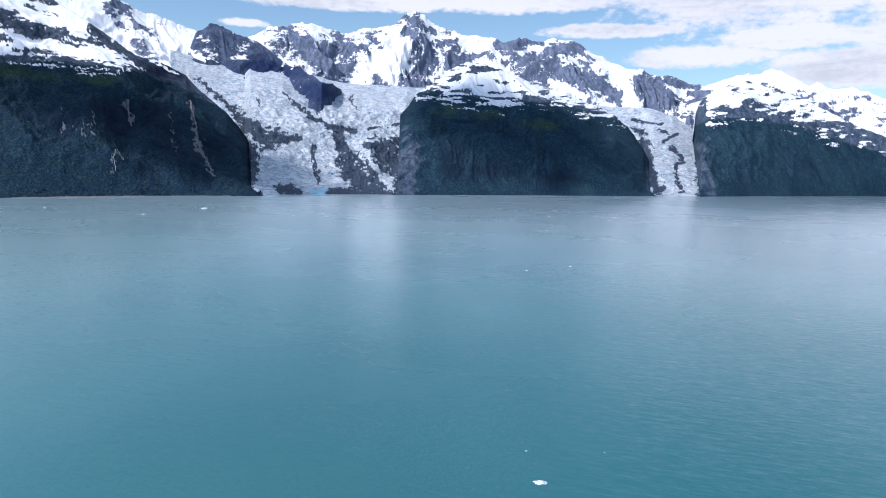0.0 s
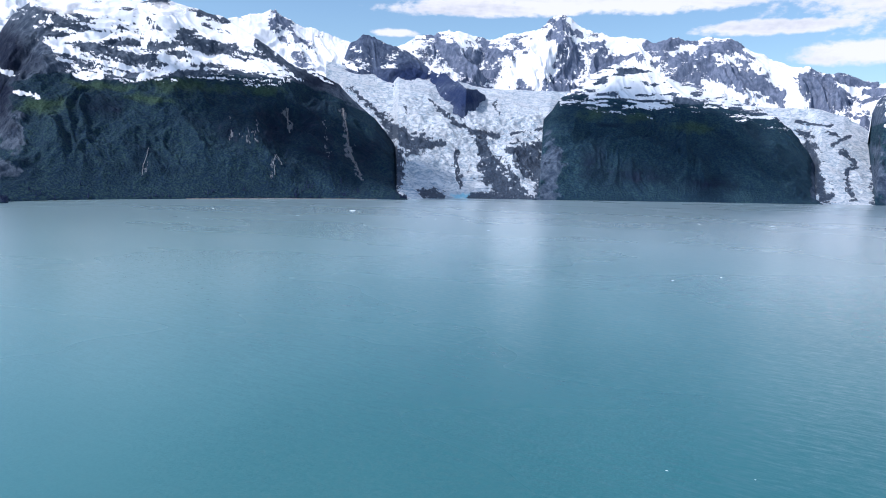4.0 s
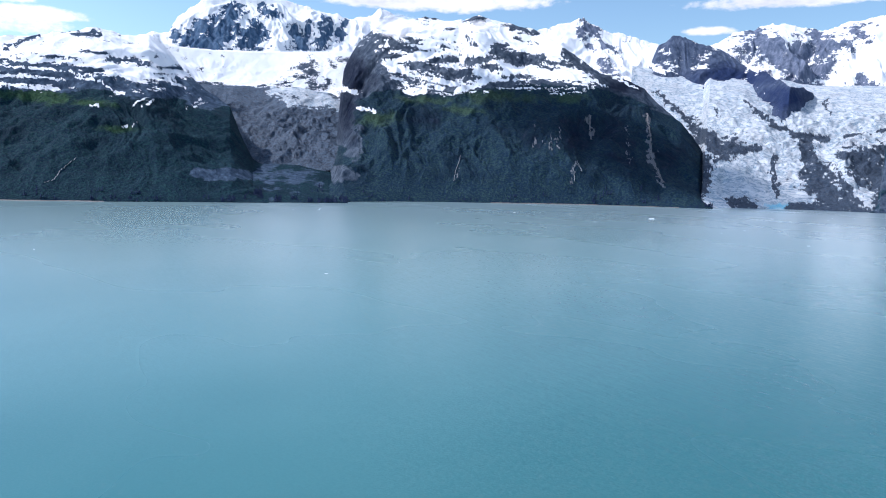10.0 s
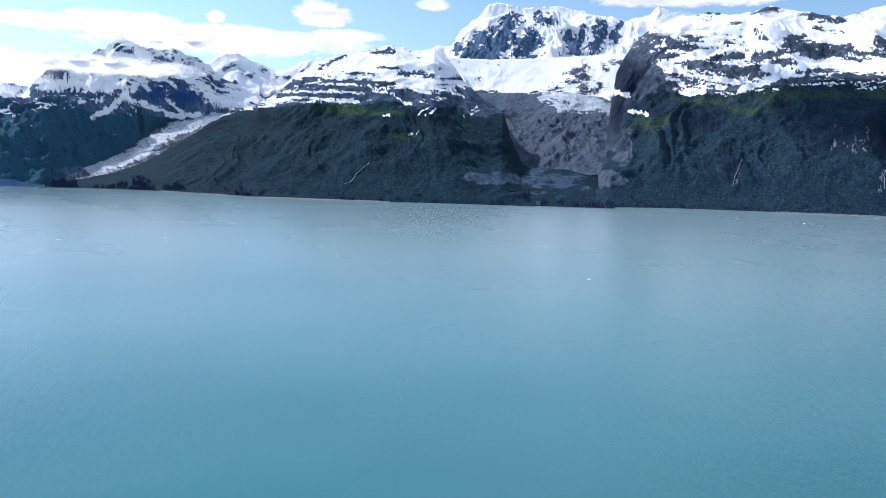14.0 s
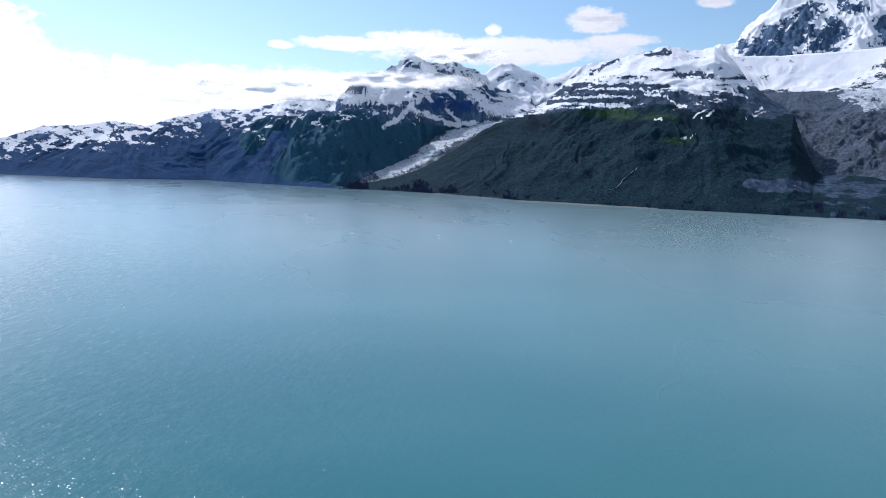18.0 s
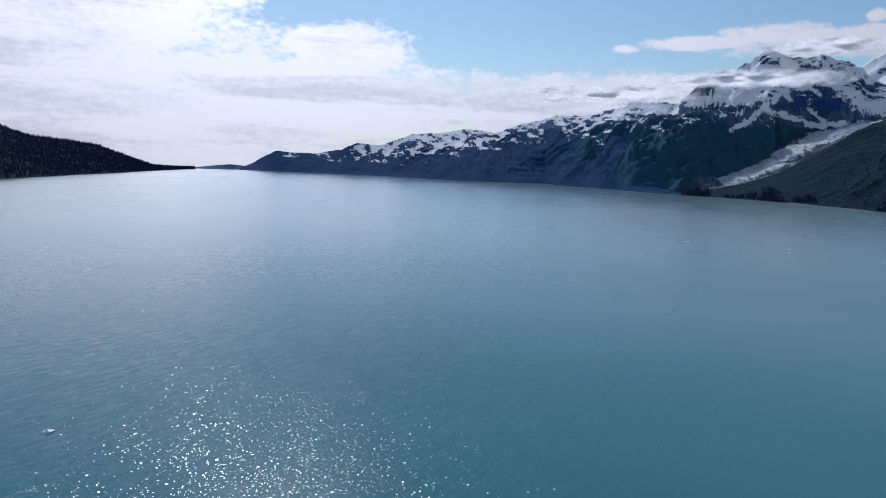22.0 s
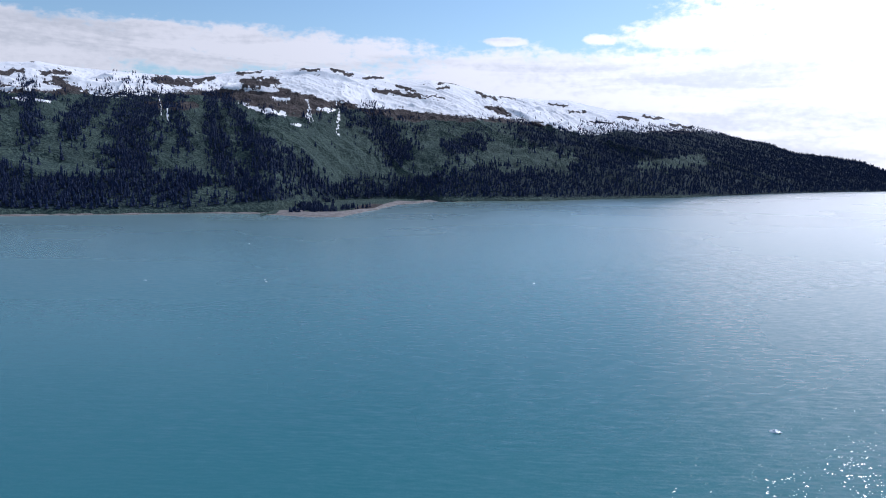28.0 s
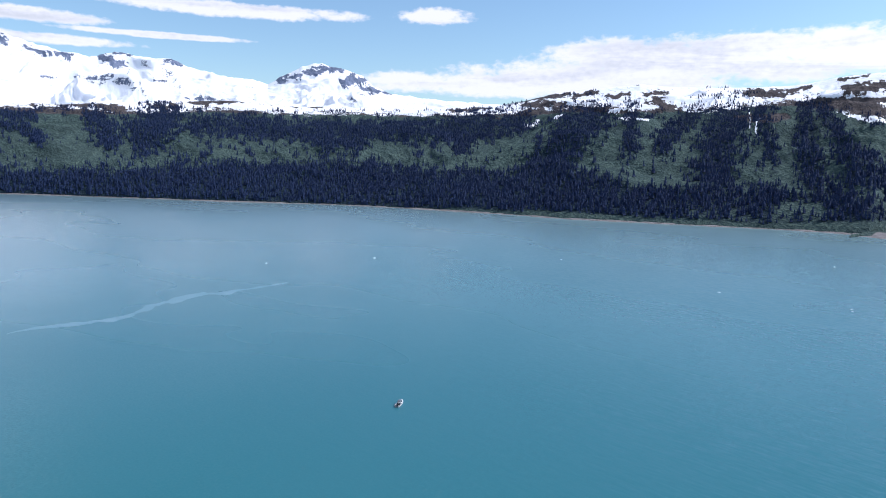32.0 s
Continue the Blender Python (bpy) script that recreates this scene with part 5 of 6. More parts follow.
tagged(landform("snow_range", 75, 0.07, 110, 130, 50, 8, 8, RANGE, parts=ROCKY, cover=alpine(1.3, 0.8, 0.9, 0.4, hollow=0.3, rocks=((0.35, 235.01, 6.65, 233.91, 6.18), (0.17, 230.69, 6.81, 229.75, 6.47), (0.31, 222.54, 5.76, 219.69, 6.57, 217.82, 6.91), (0.35, 217.55, 5.74, 215.57, 6.12), (0.17, 216.11, 5.39, 213.74, 5.02), (0.26, 241.38, 7.59, 241.21, 7.24), (0.17, 240.17, 6.97, 238.69, 6.62), (0.11, 238.06, 6.67, 236.94, 6.65), (0.09, 234.44, 7.09, 232.94, 6.97)),
    bare=((231.0, 5.27, 1.19, 0.17, 0.00), (238.8, 4.96, 0.70, 0.19, 0.00), (227.3, 4.07, 2.50, 0.21, 0.00)))), "smooth snow-covered mountain with few rocky outcrops", "mountain")


PLAN["distant_ridge"] = ([(119.6, 4930, -2), (121.0, 4930, 14), (122.4, 4930, 22), (123.6, 4930, 32), (124.6, 4930, 24), (125.8, 4930, 12), (127.0, 4930, -2)], [(119.6, 4900, 0), (127.0, 4900, 0)])
# pale blue haze put into the ridge's own colours
HAZED_RIDGE = terrain_material("hazed_ridge", (0.20, 0.29, 0.40, 1), (0.16, 0.25, 0.38, 1), (0.15, 0.25, 0.38, 1), (0.18, 0.28, 0.40, 1), 1.0)
tagged(landform("distant_ridge", 79, 0.06, 20, 6, 4, 2, 2, HAZED_RIDGE, cover=lambda q: {"snow": q["b"] * 0, "green": q["b"] * 0 + 1}), "low ridge far away beyond the fjord mouth, coloured with blue haze", "hill")


# ---- cloud lying against the mountains ----
def mist_material():
    m, n = material("mist")
    xyz = n.tree.nodes.new("ShaderNodeTexCoord").outputs["Object"]
    wisps = n.noise(n.stretch(xyz, (1, 1, 1.6)), 0.007, 6, 0.6, 0.4)
    thick = n.step(n.math("ADD", attribute(n, "thick"), n.math("MULTIPLY", n.math("SUBTRACT", wisps, 0.5), 2.2)), 0.15, 1.2)
    white = n.tree.nodes.new("ShaderNodeMixShader")
    n.feed(white.inputs[0], 0.85)
    n.feed(white.inputs[1], n.add("ShaderNodeBsdfDiffuse", Color=(0.97, 0.97, 0.97, 1)).outputs[0])
    n.feed(white.inputs[2], n.add("ShaderNodeBsdfTranslucent", Color=(0.97, 0.97, 0.97, 1)).outputs[0])
    out = n.tree.nodes.new("ShaderNodeMixShader")
    n.feed(out.inputs[0], n.math("MULTIPLY", thick, 0.95))
    n.feed(out.inputs[1], n.tree.nodes.new("ShaderNodeBsdfTransparent").outputs[0])
    n.feed(out.inputs[2], white.outputs[0])
    n.tree.links.new(out.outputs[0], n.add("ShaderNodeOutputMaterial").inputs[0])
    return m


MIST = mist_material()


def cloud(b, el, distance, wide, tall, deep, label, veils=2):
    """A bank of cloud: several veils one behind another, thickest in the middle."""
    thing = new("cloud")
    for k in range(veils):
        depth = (k / (veils - 1) - 0.5) * 2
        bb = np.linspace(b - wide, b + wide, 60)[None, :]
        ee = np.linspace(el - tall, el + tall, 24)[:, None]
        u, w = (bb - b) / wide, (ee - el) / tall
        r = distance + depth * deep + 60 * fbm(bb * 0.4 + 7 * k, ee * 1.0, 3, 300 + k) - np.radians(ee - el) * distance * 0.9
        thick = np.clip(1.5 - u ** 2 - w ** 2 - 0.5 * depth ** 2, -1, 1)
        rad = np.radians(bb)
        x, y, z = -np.sin(rad) * r, np.cos(rad) * r, EYE + r * np.tan(np.radians(ee))
        veil = new("veil", grid_mesh("veil", x, y, z, MIST, {"thick": thick}))
        veil.parent = thing
    return tagged(thing, label, "cloud")


cloud(84.66, 6.24, 3300, 9.5, 0.85, 90, "low white cloud bank lying across a mountain flank")
cloud(78.91, 8.36, 3700, 5.0, 0.7, 80, "white cloud capping a mountain crest")
cloud(92.78, 5.11, 3400, 8.0, 1.0, 90, "low white cloud bank lying across a mountain flank")
cloud(39.80, 10.51, 2950, 2.6, 1.0, 60, "thin wisp of cloud drifting over a snowfield", 2)
cloud(33.30, 10.55, 2980, 2.0, 0.6, 60, "thin wisp of cloud drifting over a snowfield", 2)


def shade_cloud(b, distance, height, wide, seed):
    """An unseen cloud added overhead to shade the slope below it."""
    thing = new("cloud")
    for k in range(3):
        a = np.linspace(0, 2 * math.pi, 49)[None, :]
        f = np.linspace(0.02, 1, 16)[:, None]
        edge = 1 + 0.25 * fbm(np.cos(a) * 1.5 + 5, np.sin(a) * 1.5 + seed, 4, seed + k)
        cx, cy = -math.sin(radians(b)) * distance, math.cos(radians(b)) * distance
        x, y = cx + np.cos(a) * f * wide * edge, cy + np.sin(a) * f * wide * edge * 0.7
        z = height + 40 * k + 30 * fbm(x / 300, y / 300, 3, seed)
        veil = new("veil", grid_mesh("veil", x, y, z, MIST, {"thick": np.broadcast_to(1.9 - 2.0 * f, x.shape)}))
        veil.parent = thing
    return tagged(thing, "unseen cloud added high overhead to shade the slope below", "cloud")


def shade_over(b, distance, height, top, wide, seed):
    """Puts such a cloud where the sun throws its shadow on a slope."""
    s = toward(SUN_BEARING, SUN_HEIGHT)
    p = toward(b) * distance + Vector((0, 0, height))
    p = p + s * ((top - height) / s.z)
    return shade_cloud(math.degrees(math.atan2(-p.x, p.y)), math.hypot(p.x, p.y), top, wide, seed)


# two unseen clouds, added to darken cliff_hill and hill_green
shade_over(23.0, 2350, 220, 1900, 520, 5)
shade_over(-5.0, 2750, 220, 2100, 560, 9)

# ---- helpers for things ----
def part(name, bm, mat, parent=None, label=""):
    mesh = bpy.data.meshes.new(name)
    bm.to_mesh(mesh)
    bm.free()
    mesh.materials.append(mat)
    ob = new(name, mesh)
    ob.parent = parent
    if label:
        tagged(ob, label)
    return ob


def plain(name, colour, rough=0.5, grain=0.12, scale=3.0, bump=0.15, **extra):
    """A painted or natural surface with light grain at two sizes."""
    m, n = material(name)
    xyz = n.tree.nodes.new("ShaderNodeTexCoord").outputs["Object"]
    small, large = n.noise(xyz, scale * 6, 4), n.noise(xyz, scale, 3)
    tone = n.math("ADD", n.math("MULTIPLY", small, 0.5), n.math("MULTIPLY", large, 0.5))
    low = tuple(c * (1 - grain * 2) for c in colour) + (1,)
    high = tuple(min(1, c * (1 + grain)) for c in colour) + (1,)
    finish(n, n.mix(n.step(tone, 0.35, 0.65), low, high), rough, small, bump, 0.05, **extra)
    return m


GRAVEL = plain("pale_gravel", (0.185, 0.172, 0.165), 0.9, 0.25, 0.08, 0.4)
FOAM = plain("white_water", (0.28, 0.31, 0.34), 0.7, 0.1, 0.2)
SCREE = plain("pale_scree", (0.17, 0.17, 0.175), 0.9, 0.25, 0.1, 0.5)
SNOW = plain("gully_snow", (0.84, 0.86, 0.89), 0.8, 0.06, 0.1)
BERG = plain("berg_ice", (0.74, 0.83, 0.88), 0.35, 0.1, 0.8, 0.4)


def on_surface(name, b, el):
    """The place on a landform that lies at a bearing and a height angle."""
    bs, v, x, y, z = SURFACE[name]
    i = int(np.clip(np.searchsorted(bs, b), 0, len(bs) - 1))
    angle = np.degrees(np.arctan2(z[:, i] - EYE, np.hypot(x[:, i], y[:, i])))
    j = int(np.argmax(angle >= el)) if (angle >= el).any() else len(angle) - 1
    return Vector((float(x[j, i]), float(y[j, i]), float(z[j, i])))


def ribbon(name, ground, line, width, mat, label, category):
    """A narrow strip draped down a slope, with wavering edges."""
    line = np.array(line)
    steps = max(6, int(np.abs(np.diff(line[:, 1])).sum() / 0.06))
    t = np.linspace(0, len(line) - 1, steps)
    pts = [on_surface(ground, np.interp(k, range(len(line)), line[:, 0]), np.interp(k, range(len(line)), line[:, 1])) for k in t]
    bm = bmesh.new()
    rows = []
    for k, p in enumerate(pts):
        inward = Vector((-p.x, -p.y, 60.0)).normalized()
        side = Vector((-p.y, p.x, 0)).normalized()
        w = width * (0.5 + 0.5 * noise.noise(p / 14.0) ** 2 + 0.35 * noise.noise(p / 40.0))
        mid = p + inward * 4.0 + side * noise.noise(p / 60.0) * width * 0.5
        rows.append([bm.verts.new(mid + side * s * w + inward * h) for s, h in ((-1, -5.0), (-0.6, -1.2), (0.6, -1.2), (1, -5.0))])
    for a, c in zip(rows, rows[1:]):
        for k in range(3):
            bm.faces.new((a[k], a[k + 1], c[k + 1], c[k]))
    return tagged(part(name, bm, mat), label, category)


def strip(name, foot, first, last, width, top, mat, label):
    """A shelving beach along the water's edge."""
    b = np.arange(first, last, 0.1)
    d, _ = along(foot, b)
    d = d + 7 * fbm(b * 1.1, b * 0, 5, 3)
    w = width * (0.6 + 0.5 * fbm(b * 0.5, b * 0 + 4, 4, 8)).clip(0.12, 2)
    rad = np.radians(b)
    across = np.array([-0.25, 0.0, 0.5, 1.0, 1.5])[:, None]
    r = d - 6 + w * across
    z = top * np.array([-0.6, 0.05, 0.5, 0.9, 1.0])[:, None] + 0 * r
    ob = new(name, grid_mesh(name, -np.sin(rad) * r, np.cos(rad) * r, z, mat, {}))
    return structure(ob, label, "beach")


foot_of = {k: v[1] for k, v in PLAN.items()}
strip("beach", foot_of["river_delta"], 163.0, 178.8, 60, 4.0, GRAVEL, "wide pale gravel spit at the river mouth")
strip("beach", foot_of["headland"], 174.0, 250.0, 20, 2.2, GRAVEL, "pale grey gravel beach below the forest")
strip("beach", foot_of["cliff_hill"], 17.0, 32.0, 16, 1.8, GRAVEL, "narrow pale gravel beach below the green hill")
strip("beach", foot_of["terrace_hill"], 62.0, 80.0, 18, 1.6, GRAVEL, "thin pale gravel shore below the terraced hill")

# ---- streams, slides and snow gullies on the slopes ----
ribbon("stream", "cliff_hill", ((34.47, 0.46), (34.60, -0.14), (34.87, -0.84), (34.99, -1.77)), 1.2, FOAM, "thin white stream falling down a green slope", "stream")
ribbon("rock_slide", "cliff_hill", ((19.83, 3.99), (19.48, 2.21), (19.32, 0.87), (18.82, -0.39), (18.37, -1.28)), 6.0, SCREE, "pale rock slide down a dark cliff", "rock slide")
ribbon("rock_slide", "cliff_hill", ((24.13, 3.71), (24.19, 2.81), (23.97, 1.91)), 4.0, SCREE, "pale streak of rock on a dark cliff", "rock slide")
ribbon("stream", "cliff_hill", ((25.14, -1.46), (25.27, -0.40), (25.06, 0.20), (24.61, -0.61)), 1.6, FOAM, "thin pale waterfall below the cliffs", "stream")
ribbon("stream", "terrace_hill", ((65.86, -2.25), (65.22, -2.05), (64.76, -1.40), (64.17, -0.84), (63.71, -0.46)), 1.5, FOAM, "white stream in a gully on the green hill", "stream")
ribbon("snow_gully", "terrace_hill", ((59.75, 3.41), (59.48, 3.82), (58.70, 4.11)), 9.0, SNOW, "patch of snow in a gully", "snow")
ribbon("snow_gully", "headland", ((186.08, 4.05), (185.94, 3.22), (186.00, 2.39)), 2.2, SNOW, "narrow strip of snow between dark trees", "snow")
ribbon("snow_gully", "headland", ((175.04, 4.17), (174.82, 3.29), (174.55, 2.41)), 1.8, SNOW, "narrow strip of snow in a chute", "snow")
ribbon("snow_gully", "hill_east", ((-19.67, 4.59), (-19.56, 3.75), (-19.38, 2.89)), 2.5, SNOW, "strip of snow in a steep gully", "snow")
ribbon("snow_gully", "hill_green", ((-12.71, 5.02), (-13.48, 4.37), (-14.41, 3.28)), 4.0, SNOW, "strip of snow along a ridge", "snow")


# ---- a pale line of silt and foam on the water ----
def slick(points, width):
    pts = np.array(points, float)
    k = np.linspace(0, len(pts) - 1, 90)
    x, y = (np.interp(k, np.arange(len(pts)), pts[:, i]) for i in (0, 1))
    x, y = x + 6 * fbm(k * 1.3, k * 0, 4, 81), y + 6 * fbm(k * 1.3, k * 0 + 3, 4, 82)
    away = np.hypot(x, y)
    w = width * (0.25 + 0.75 * np.abs(fbm(k * 2.1, k * 0 + 9, 4, 83))) * np.sin(np.pi * (0.03 + 0.94 * k / k[-1]))
    across = np.array([-1.0, 0.0, 1.0])[:, None]
    r = 1 + across * w / away
    ob = new("silt_line", grid_mesh("silt_line", x * r, y * r, np.full((3, 1), 0.03) + 0 * x, SILT, {}))
    return tagged(ob, "pale wavering line of silt and foam on the water", "silt line")


def silt_material():
    m, n = material("pale_silt")
    xyz = n.tree.nodes.new("ShaderNodeTexCoord").outputs["Object"]
    finish(n, n.mix(n.noise(xyz, 0.08, 5), (0.07, 0.20, 0.24, 1), (0.21, 0.33, 0.38, 1)), 0.3, n.noise(xyz, 0.8, 3), 0.3, 0.3, **{"IOR": 1.33})
    return m


SILT = silt_material()
slick(((435.7, -222.1), (432.1, -260.6), (425.0, -300.9), (435.2, -337.0), (438.0, -376.9), (430.2, -411.7), (417.5, -460.0)), 15.0)
slick(((-581.2, -241.5), (-609.7, -235.9), (-612.5, -219.6), (-595.2, -202.2)), 4.0)

# ---- trees ----
def foliage():
    m, n = material("spruce_needles")
    info = n.tree.nodes.new("ShaderNodeNewGeometry").outputs["Random Per Island"]
    xyz = n.tree.nodes.new("ShaderNodeTexCoord").outputs["Object"]
    # needles tinted navy, distance haze put into their colour
    shade = n.mix(info, (0.008, 0.016, 0.062, 1), (0.012, 0.025, 0.078, 1))
    finish(n, n.mix(n.step(n.noise(xyz, 0.9, 4), 0.35, 0.7), shade, (0.015, 0.032, 0.064, 1)), 0.8, n.noise(xyz, 2.0, 3), 0.5, 0.3, **{"Specular IOR Level": 0.2})
    return m


NEEDLES = foliage()
BARK = plain("bark", (0.12, 0.09, 0.07), 0.9, 0.3, 1.5, 0.5)


def spruce(rng, tiers=4, sides=5):
    """Points and triangles of a unit-high spruce crown: ragged tiers of drooping boughs."""
    pts, tris = [], []
    for k in range(tiers):
        low, high = 0.05 + 0.8 * k / tiers, 0.05 + 0.8 * k / tiers + 0.42 - 0.04 * k
        wide = 0.19 * (1 - k / tiers) ** 0.8 + 0.035
        start = len(pts)
        pts.append((rng.uniform(-0.01, 0.01), rng.uniform(-0.01, 0.01), min(1.0, high)))
        turn = rng.uniform(0, 6.28)
        for i in range(sides * 2):
            a = turn + math.pi * i / sides
            w = wide * (rng.uniform(0.85, 1.2) if i % 2 else rng.uniform(0.45, 0.65))
            pts.append((math.cos(a) * w, math.sin(a) * w, low + (0.0 if i % 2 else 0.05) + rng.uniform(-0.02, 0.02)))
        for i in range(sides * 2):
            tris.append((start, start + 1 + i, start + 1 + (i + 1) % (sides * 2)))
    return np.array(pts), np.array(tris)


rng = random.Random(5)
CROWNS = [spruce(rng, 3, 3) for _ in range(6)]
FINE_CROWNS = [spruce(rng, 6, 6) for _ in range(5)]


def scatter(ground, count, chance, seed):
    """Random places on a landform, taken by a chance that depends on bearing and height angle."""
    bs, v, x, y, z = SURFACE[ground]
    r = np.random.RandomState(seed)
    tries = count * 30
    fi, fj = r.rand(tries) * (len(bs) - 1.01), r.rand(tries) * (len(v) - 1.01)
    i, j = fi.astype(int), fj.astype(int)
    u, w = fi - i, fj - j

    def at(g):
        return (g[j, i] * (1 - u) + g[j, i + 1] * u) * (1 - w) + (g[j + 1, i] * (1 - u) + g[j + 1, i + 1] * u) * w

    px, py, pz = at(x), at(y), at(z)
    b = np.interp(fi, np.arange(len(bs)), bs)
    el = np.degrees(np.arctan2(pz - EYE, np.hypot(px, py)))
    keep = r.rand(tries) < np.clip(chance(b, el), 0, 1)
    place = np.stack([px, py, pz, b], -1)[keep & (pz > 1.0)][:count]
    return place


def forest(name, places, tall, label, seed):
    """A wood of many spruces as one mesh."""
    r = np.random.RandomState(seed)
    co, tri, base = [], [], 0
    kind = r.randint(0, len(CROWNS), len(places))
    for k, (pts, tris) in enumerate(CROWNS):
        here = places[kind == k][:, :3]
        if not len(here):
            continue
        h = tall * (0.55 + 0.75 * r.rand(len(here)) ** 1.5) * (1 - 0.35 * ramp(here[:, 2], 120, 330))
        wide = h * (0.8 + 0.5 * r.rand(len(here)))
        a = r.rand(len(here)) * 6.283
        c, s = np.cos(a)[:, None], np.sin(a)[:, None]
        X = here[:, 0:1] + (pts[:, 0] * c - pts[:, 1] * s) * wide[:, None]
        Y = here[:, 1:2] + (pts[:, 0] * s + pts[:, 1] * c) * wide[:, None]
        Z = here[:, 2:3] - 0.6 + pts[:, 2] * h[:, None]
        co.append(np.stack([X, Y, Z], -1).reshape(-1, 3))
        tri.append((tris[None] + (np.arange(len(here)) * len(pts))[:, None, None]).reshape(-1, 3) + base)
        base += len(here) * len(pts)
    ob = new(name, sheet_mesh(name, np.concatenate(co), np.concatenate(tri), NEEDLES, {}, smooth=False))
    return tagged(ob, label, "forest", kind="stuff")


def shore_chance(b, el):
    shore, = along([(16, -3.3), (33, -3.5), (52, -3.75), (62, -3.65), (73, -3.35), (80, -2.9), (90, -2.5)], b)
    clumps = fbm(b * 1.4, el * 3, 4, 71, 0.6)
    return ramp(el - shore, 0.0, 0.08) * ramp(clumps - (el - shore) * 0.6, -0.05, 0.4) * 0.8


woods = scatter("headland", 62000, spruce_chance, 11)
near = np.hypot(woods[:, 0], woods[:, 1]) < 1480
lone = woods[near][:230]
forest("spruce_forest", np.concatenate([woods[~near], woods[near][230:]]), 15.0, "dense dark green spruce forest on the hillside", 12)
for ground, count, seed in (("cliff_hill", 1400, 21), ("terrace_hill", 2200, 22), ("outwash", 700, 23)):
    forest("shore_wood", scatter(ground, count, shore_chance, seed), 11.5, "scattered dark spruces along the shore", seed)
forest("delta_wood", scatter("river_delta", 900, lambda b, el: (b < 176.6) * ramp(fbm(b * 1.6, el * 5, 4, 44, 0.6), -0.2, 0.3) * (1 - np.clip(oval(b, el, ((168.2, -3.94, 4.43, 0.56, 0.00),)) * 3, 0, 1)), 31), 11.0, "scattered dark spruces on the gravel delta", 31)


def tree_kind(k):
    """One spruce with its trunk and crown."""
    bm = bmesh.new()
    bmesh.ops.create_cone(bm, cap_ends=True, segments=6, radius1=0.018, radius2=0.006, depth=0.5, matrix=Matrix.Translation((0, 0, 0.24)))
    pts, tris = FINE_CROWNS[k]
    thing = new("spruce_tree")
    part("trunk", bm, BARK, thing)
    crown = new("crown", sheet_mesh("crown", pts, tris, NEEDLES, {}, smooth=False))
    crown.parent = thing
    return tagged(thing, "dark green spruce tree near the gravel shore", "tree", "spruces along the shore")


kinds = [tree_kind(k) for k in range(len(FINE_CROWNS))]
rng = random.Random(9)
for i, (x, y, z, _) in enumerate(lone):
    tall = 16.0 * rng.uniform(0.6, 1.25)
    m = pose(float(x), float(y), float(z) - 0.5, 0, 0, rng.uniform(0, 360)) @ Matrix.Diagonal((tall * 1.1, tall * 1.1, tall, 1))
    if i < len(kinds):
        kinds[i].matrix_world = m
    else:
        copy = copy_thing(kinds[i % len(kinds)], Matrix.Identity(4))
        copy.matrix_basis = m


# ---- drifting ice ----
def floe(seed, size, flat):
    """A small melting berg: a low lump with a raised shoulder and a waterline shelf."""
    r = random.Random(seed)
    bm = bmesh.new()
    bmesh.ops.create_icosphere(bm, subdivisions=3, radius=1.0)
    off = Vector((r.uniform(0, 50), r.uniform(0, 50), r.uniform(0, 50)))
    for v in bm.verts:
        k = 0.75 + 0.5 * noise.noise(v.co * 1.2 + off) + 0.25 * noise.noise(v.co * 3.1 + off)
        peak = max(0.0, noise.noise(Vector((v.co.x * 1.6, v.co.y * 1.6, 0)) + off)) * 1.6
        up = max(v.co.z, -0.35)
        v.co = Vector((v.co.x * k * 0.5, v.co.y * k * 0.34, up * flat * (0.6 + peak) * 0.5))
    bmesh.ops.scale(bm, vec=(size, size, size), verts=bm.verts)
    for f in bm.faces:
        f.smooth = r.random() < 0.6
    return bm


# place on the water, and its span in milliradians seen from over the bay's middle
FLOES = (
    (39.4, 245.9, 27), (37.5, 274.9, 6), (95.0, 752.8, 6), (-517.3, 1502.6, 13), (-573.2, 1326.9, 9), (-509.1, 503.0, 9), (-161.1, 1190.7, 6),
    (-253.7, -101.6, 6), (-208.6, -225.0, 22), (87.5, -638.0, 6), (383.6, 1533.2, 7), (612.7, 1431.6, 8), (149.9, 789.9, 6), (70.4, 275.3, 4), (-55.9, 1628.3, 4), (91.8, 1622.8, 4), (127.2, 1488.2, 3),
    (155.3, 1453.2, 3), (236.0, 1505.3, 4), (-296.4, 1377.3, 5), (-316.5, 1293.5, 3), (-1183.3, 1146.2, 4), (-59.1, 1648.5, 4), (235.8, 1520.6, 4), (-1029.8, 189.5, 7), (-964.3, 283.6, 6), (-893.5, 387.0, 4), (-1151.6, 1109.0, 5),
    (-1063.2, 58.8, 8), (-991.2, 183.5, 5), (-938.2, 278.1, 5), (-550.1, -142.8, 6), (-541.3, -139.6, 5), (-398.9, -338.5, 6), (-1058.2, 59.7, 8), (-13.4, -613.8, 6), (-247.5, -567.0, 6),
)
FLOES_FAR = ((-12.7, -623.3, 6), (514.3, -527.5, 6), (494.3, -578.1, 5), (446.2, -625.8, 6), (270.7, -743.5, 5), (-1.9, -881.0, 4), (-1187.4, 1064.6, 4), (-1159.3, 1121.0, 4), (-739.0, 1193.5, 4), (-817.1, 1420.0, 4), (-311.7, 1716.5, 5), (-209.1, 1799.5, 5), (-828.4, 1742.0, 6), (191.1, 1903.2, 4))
r = random.Random(3)
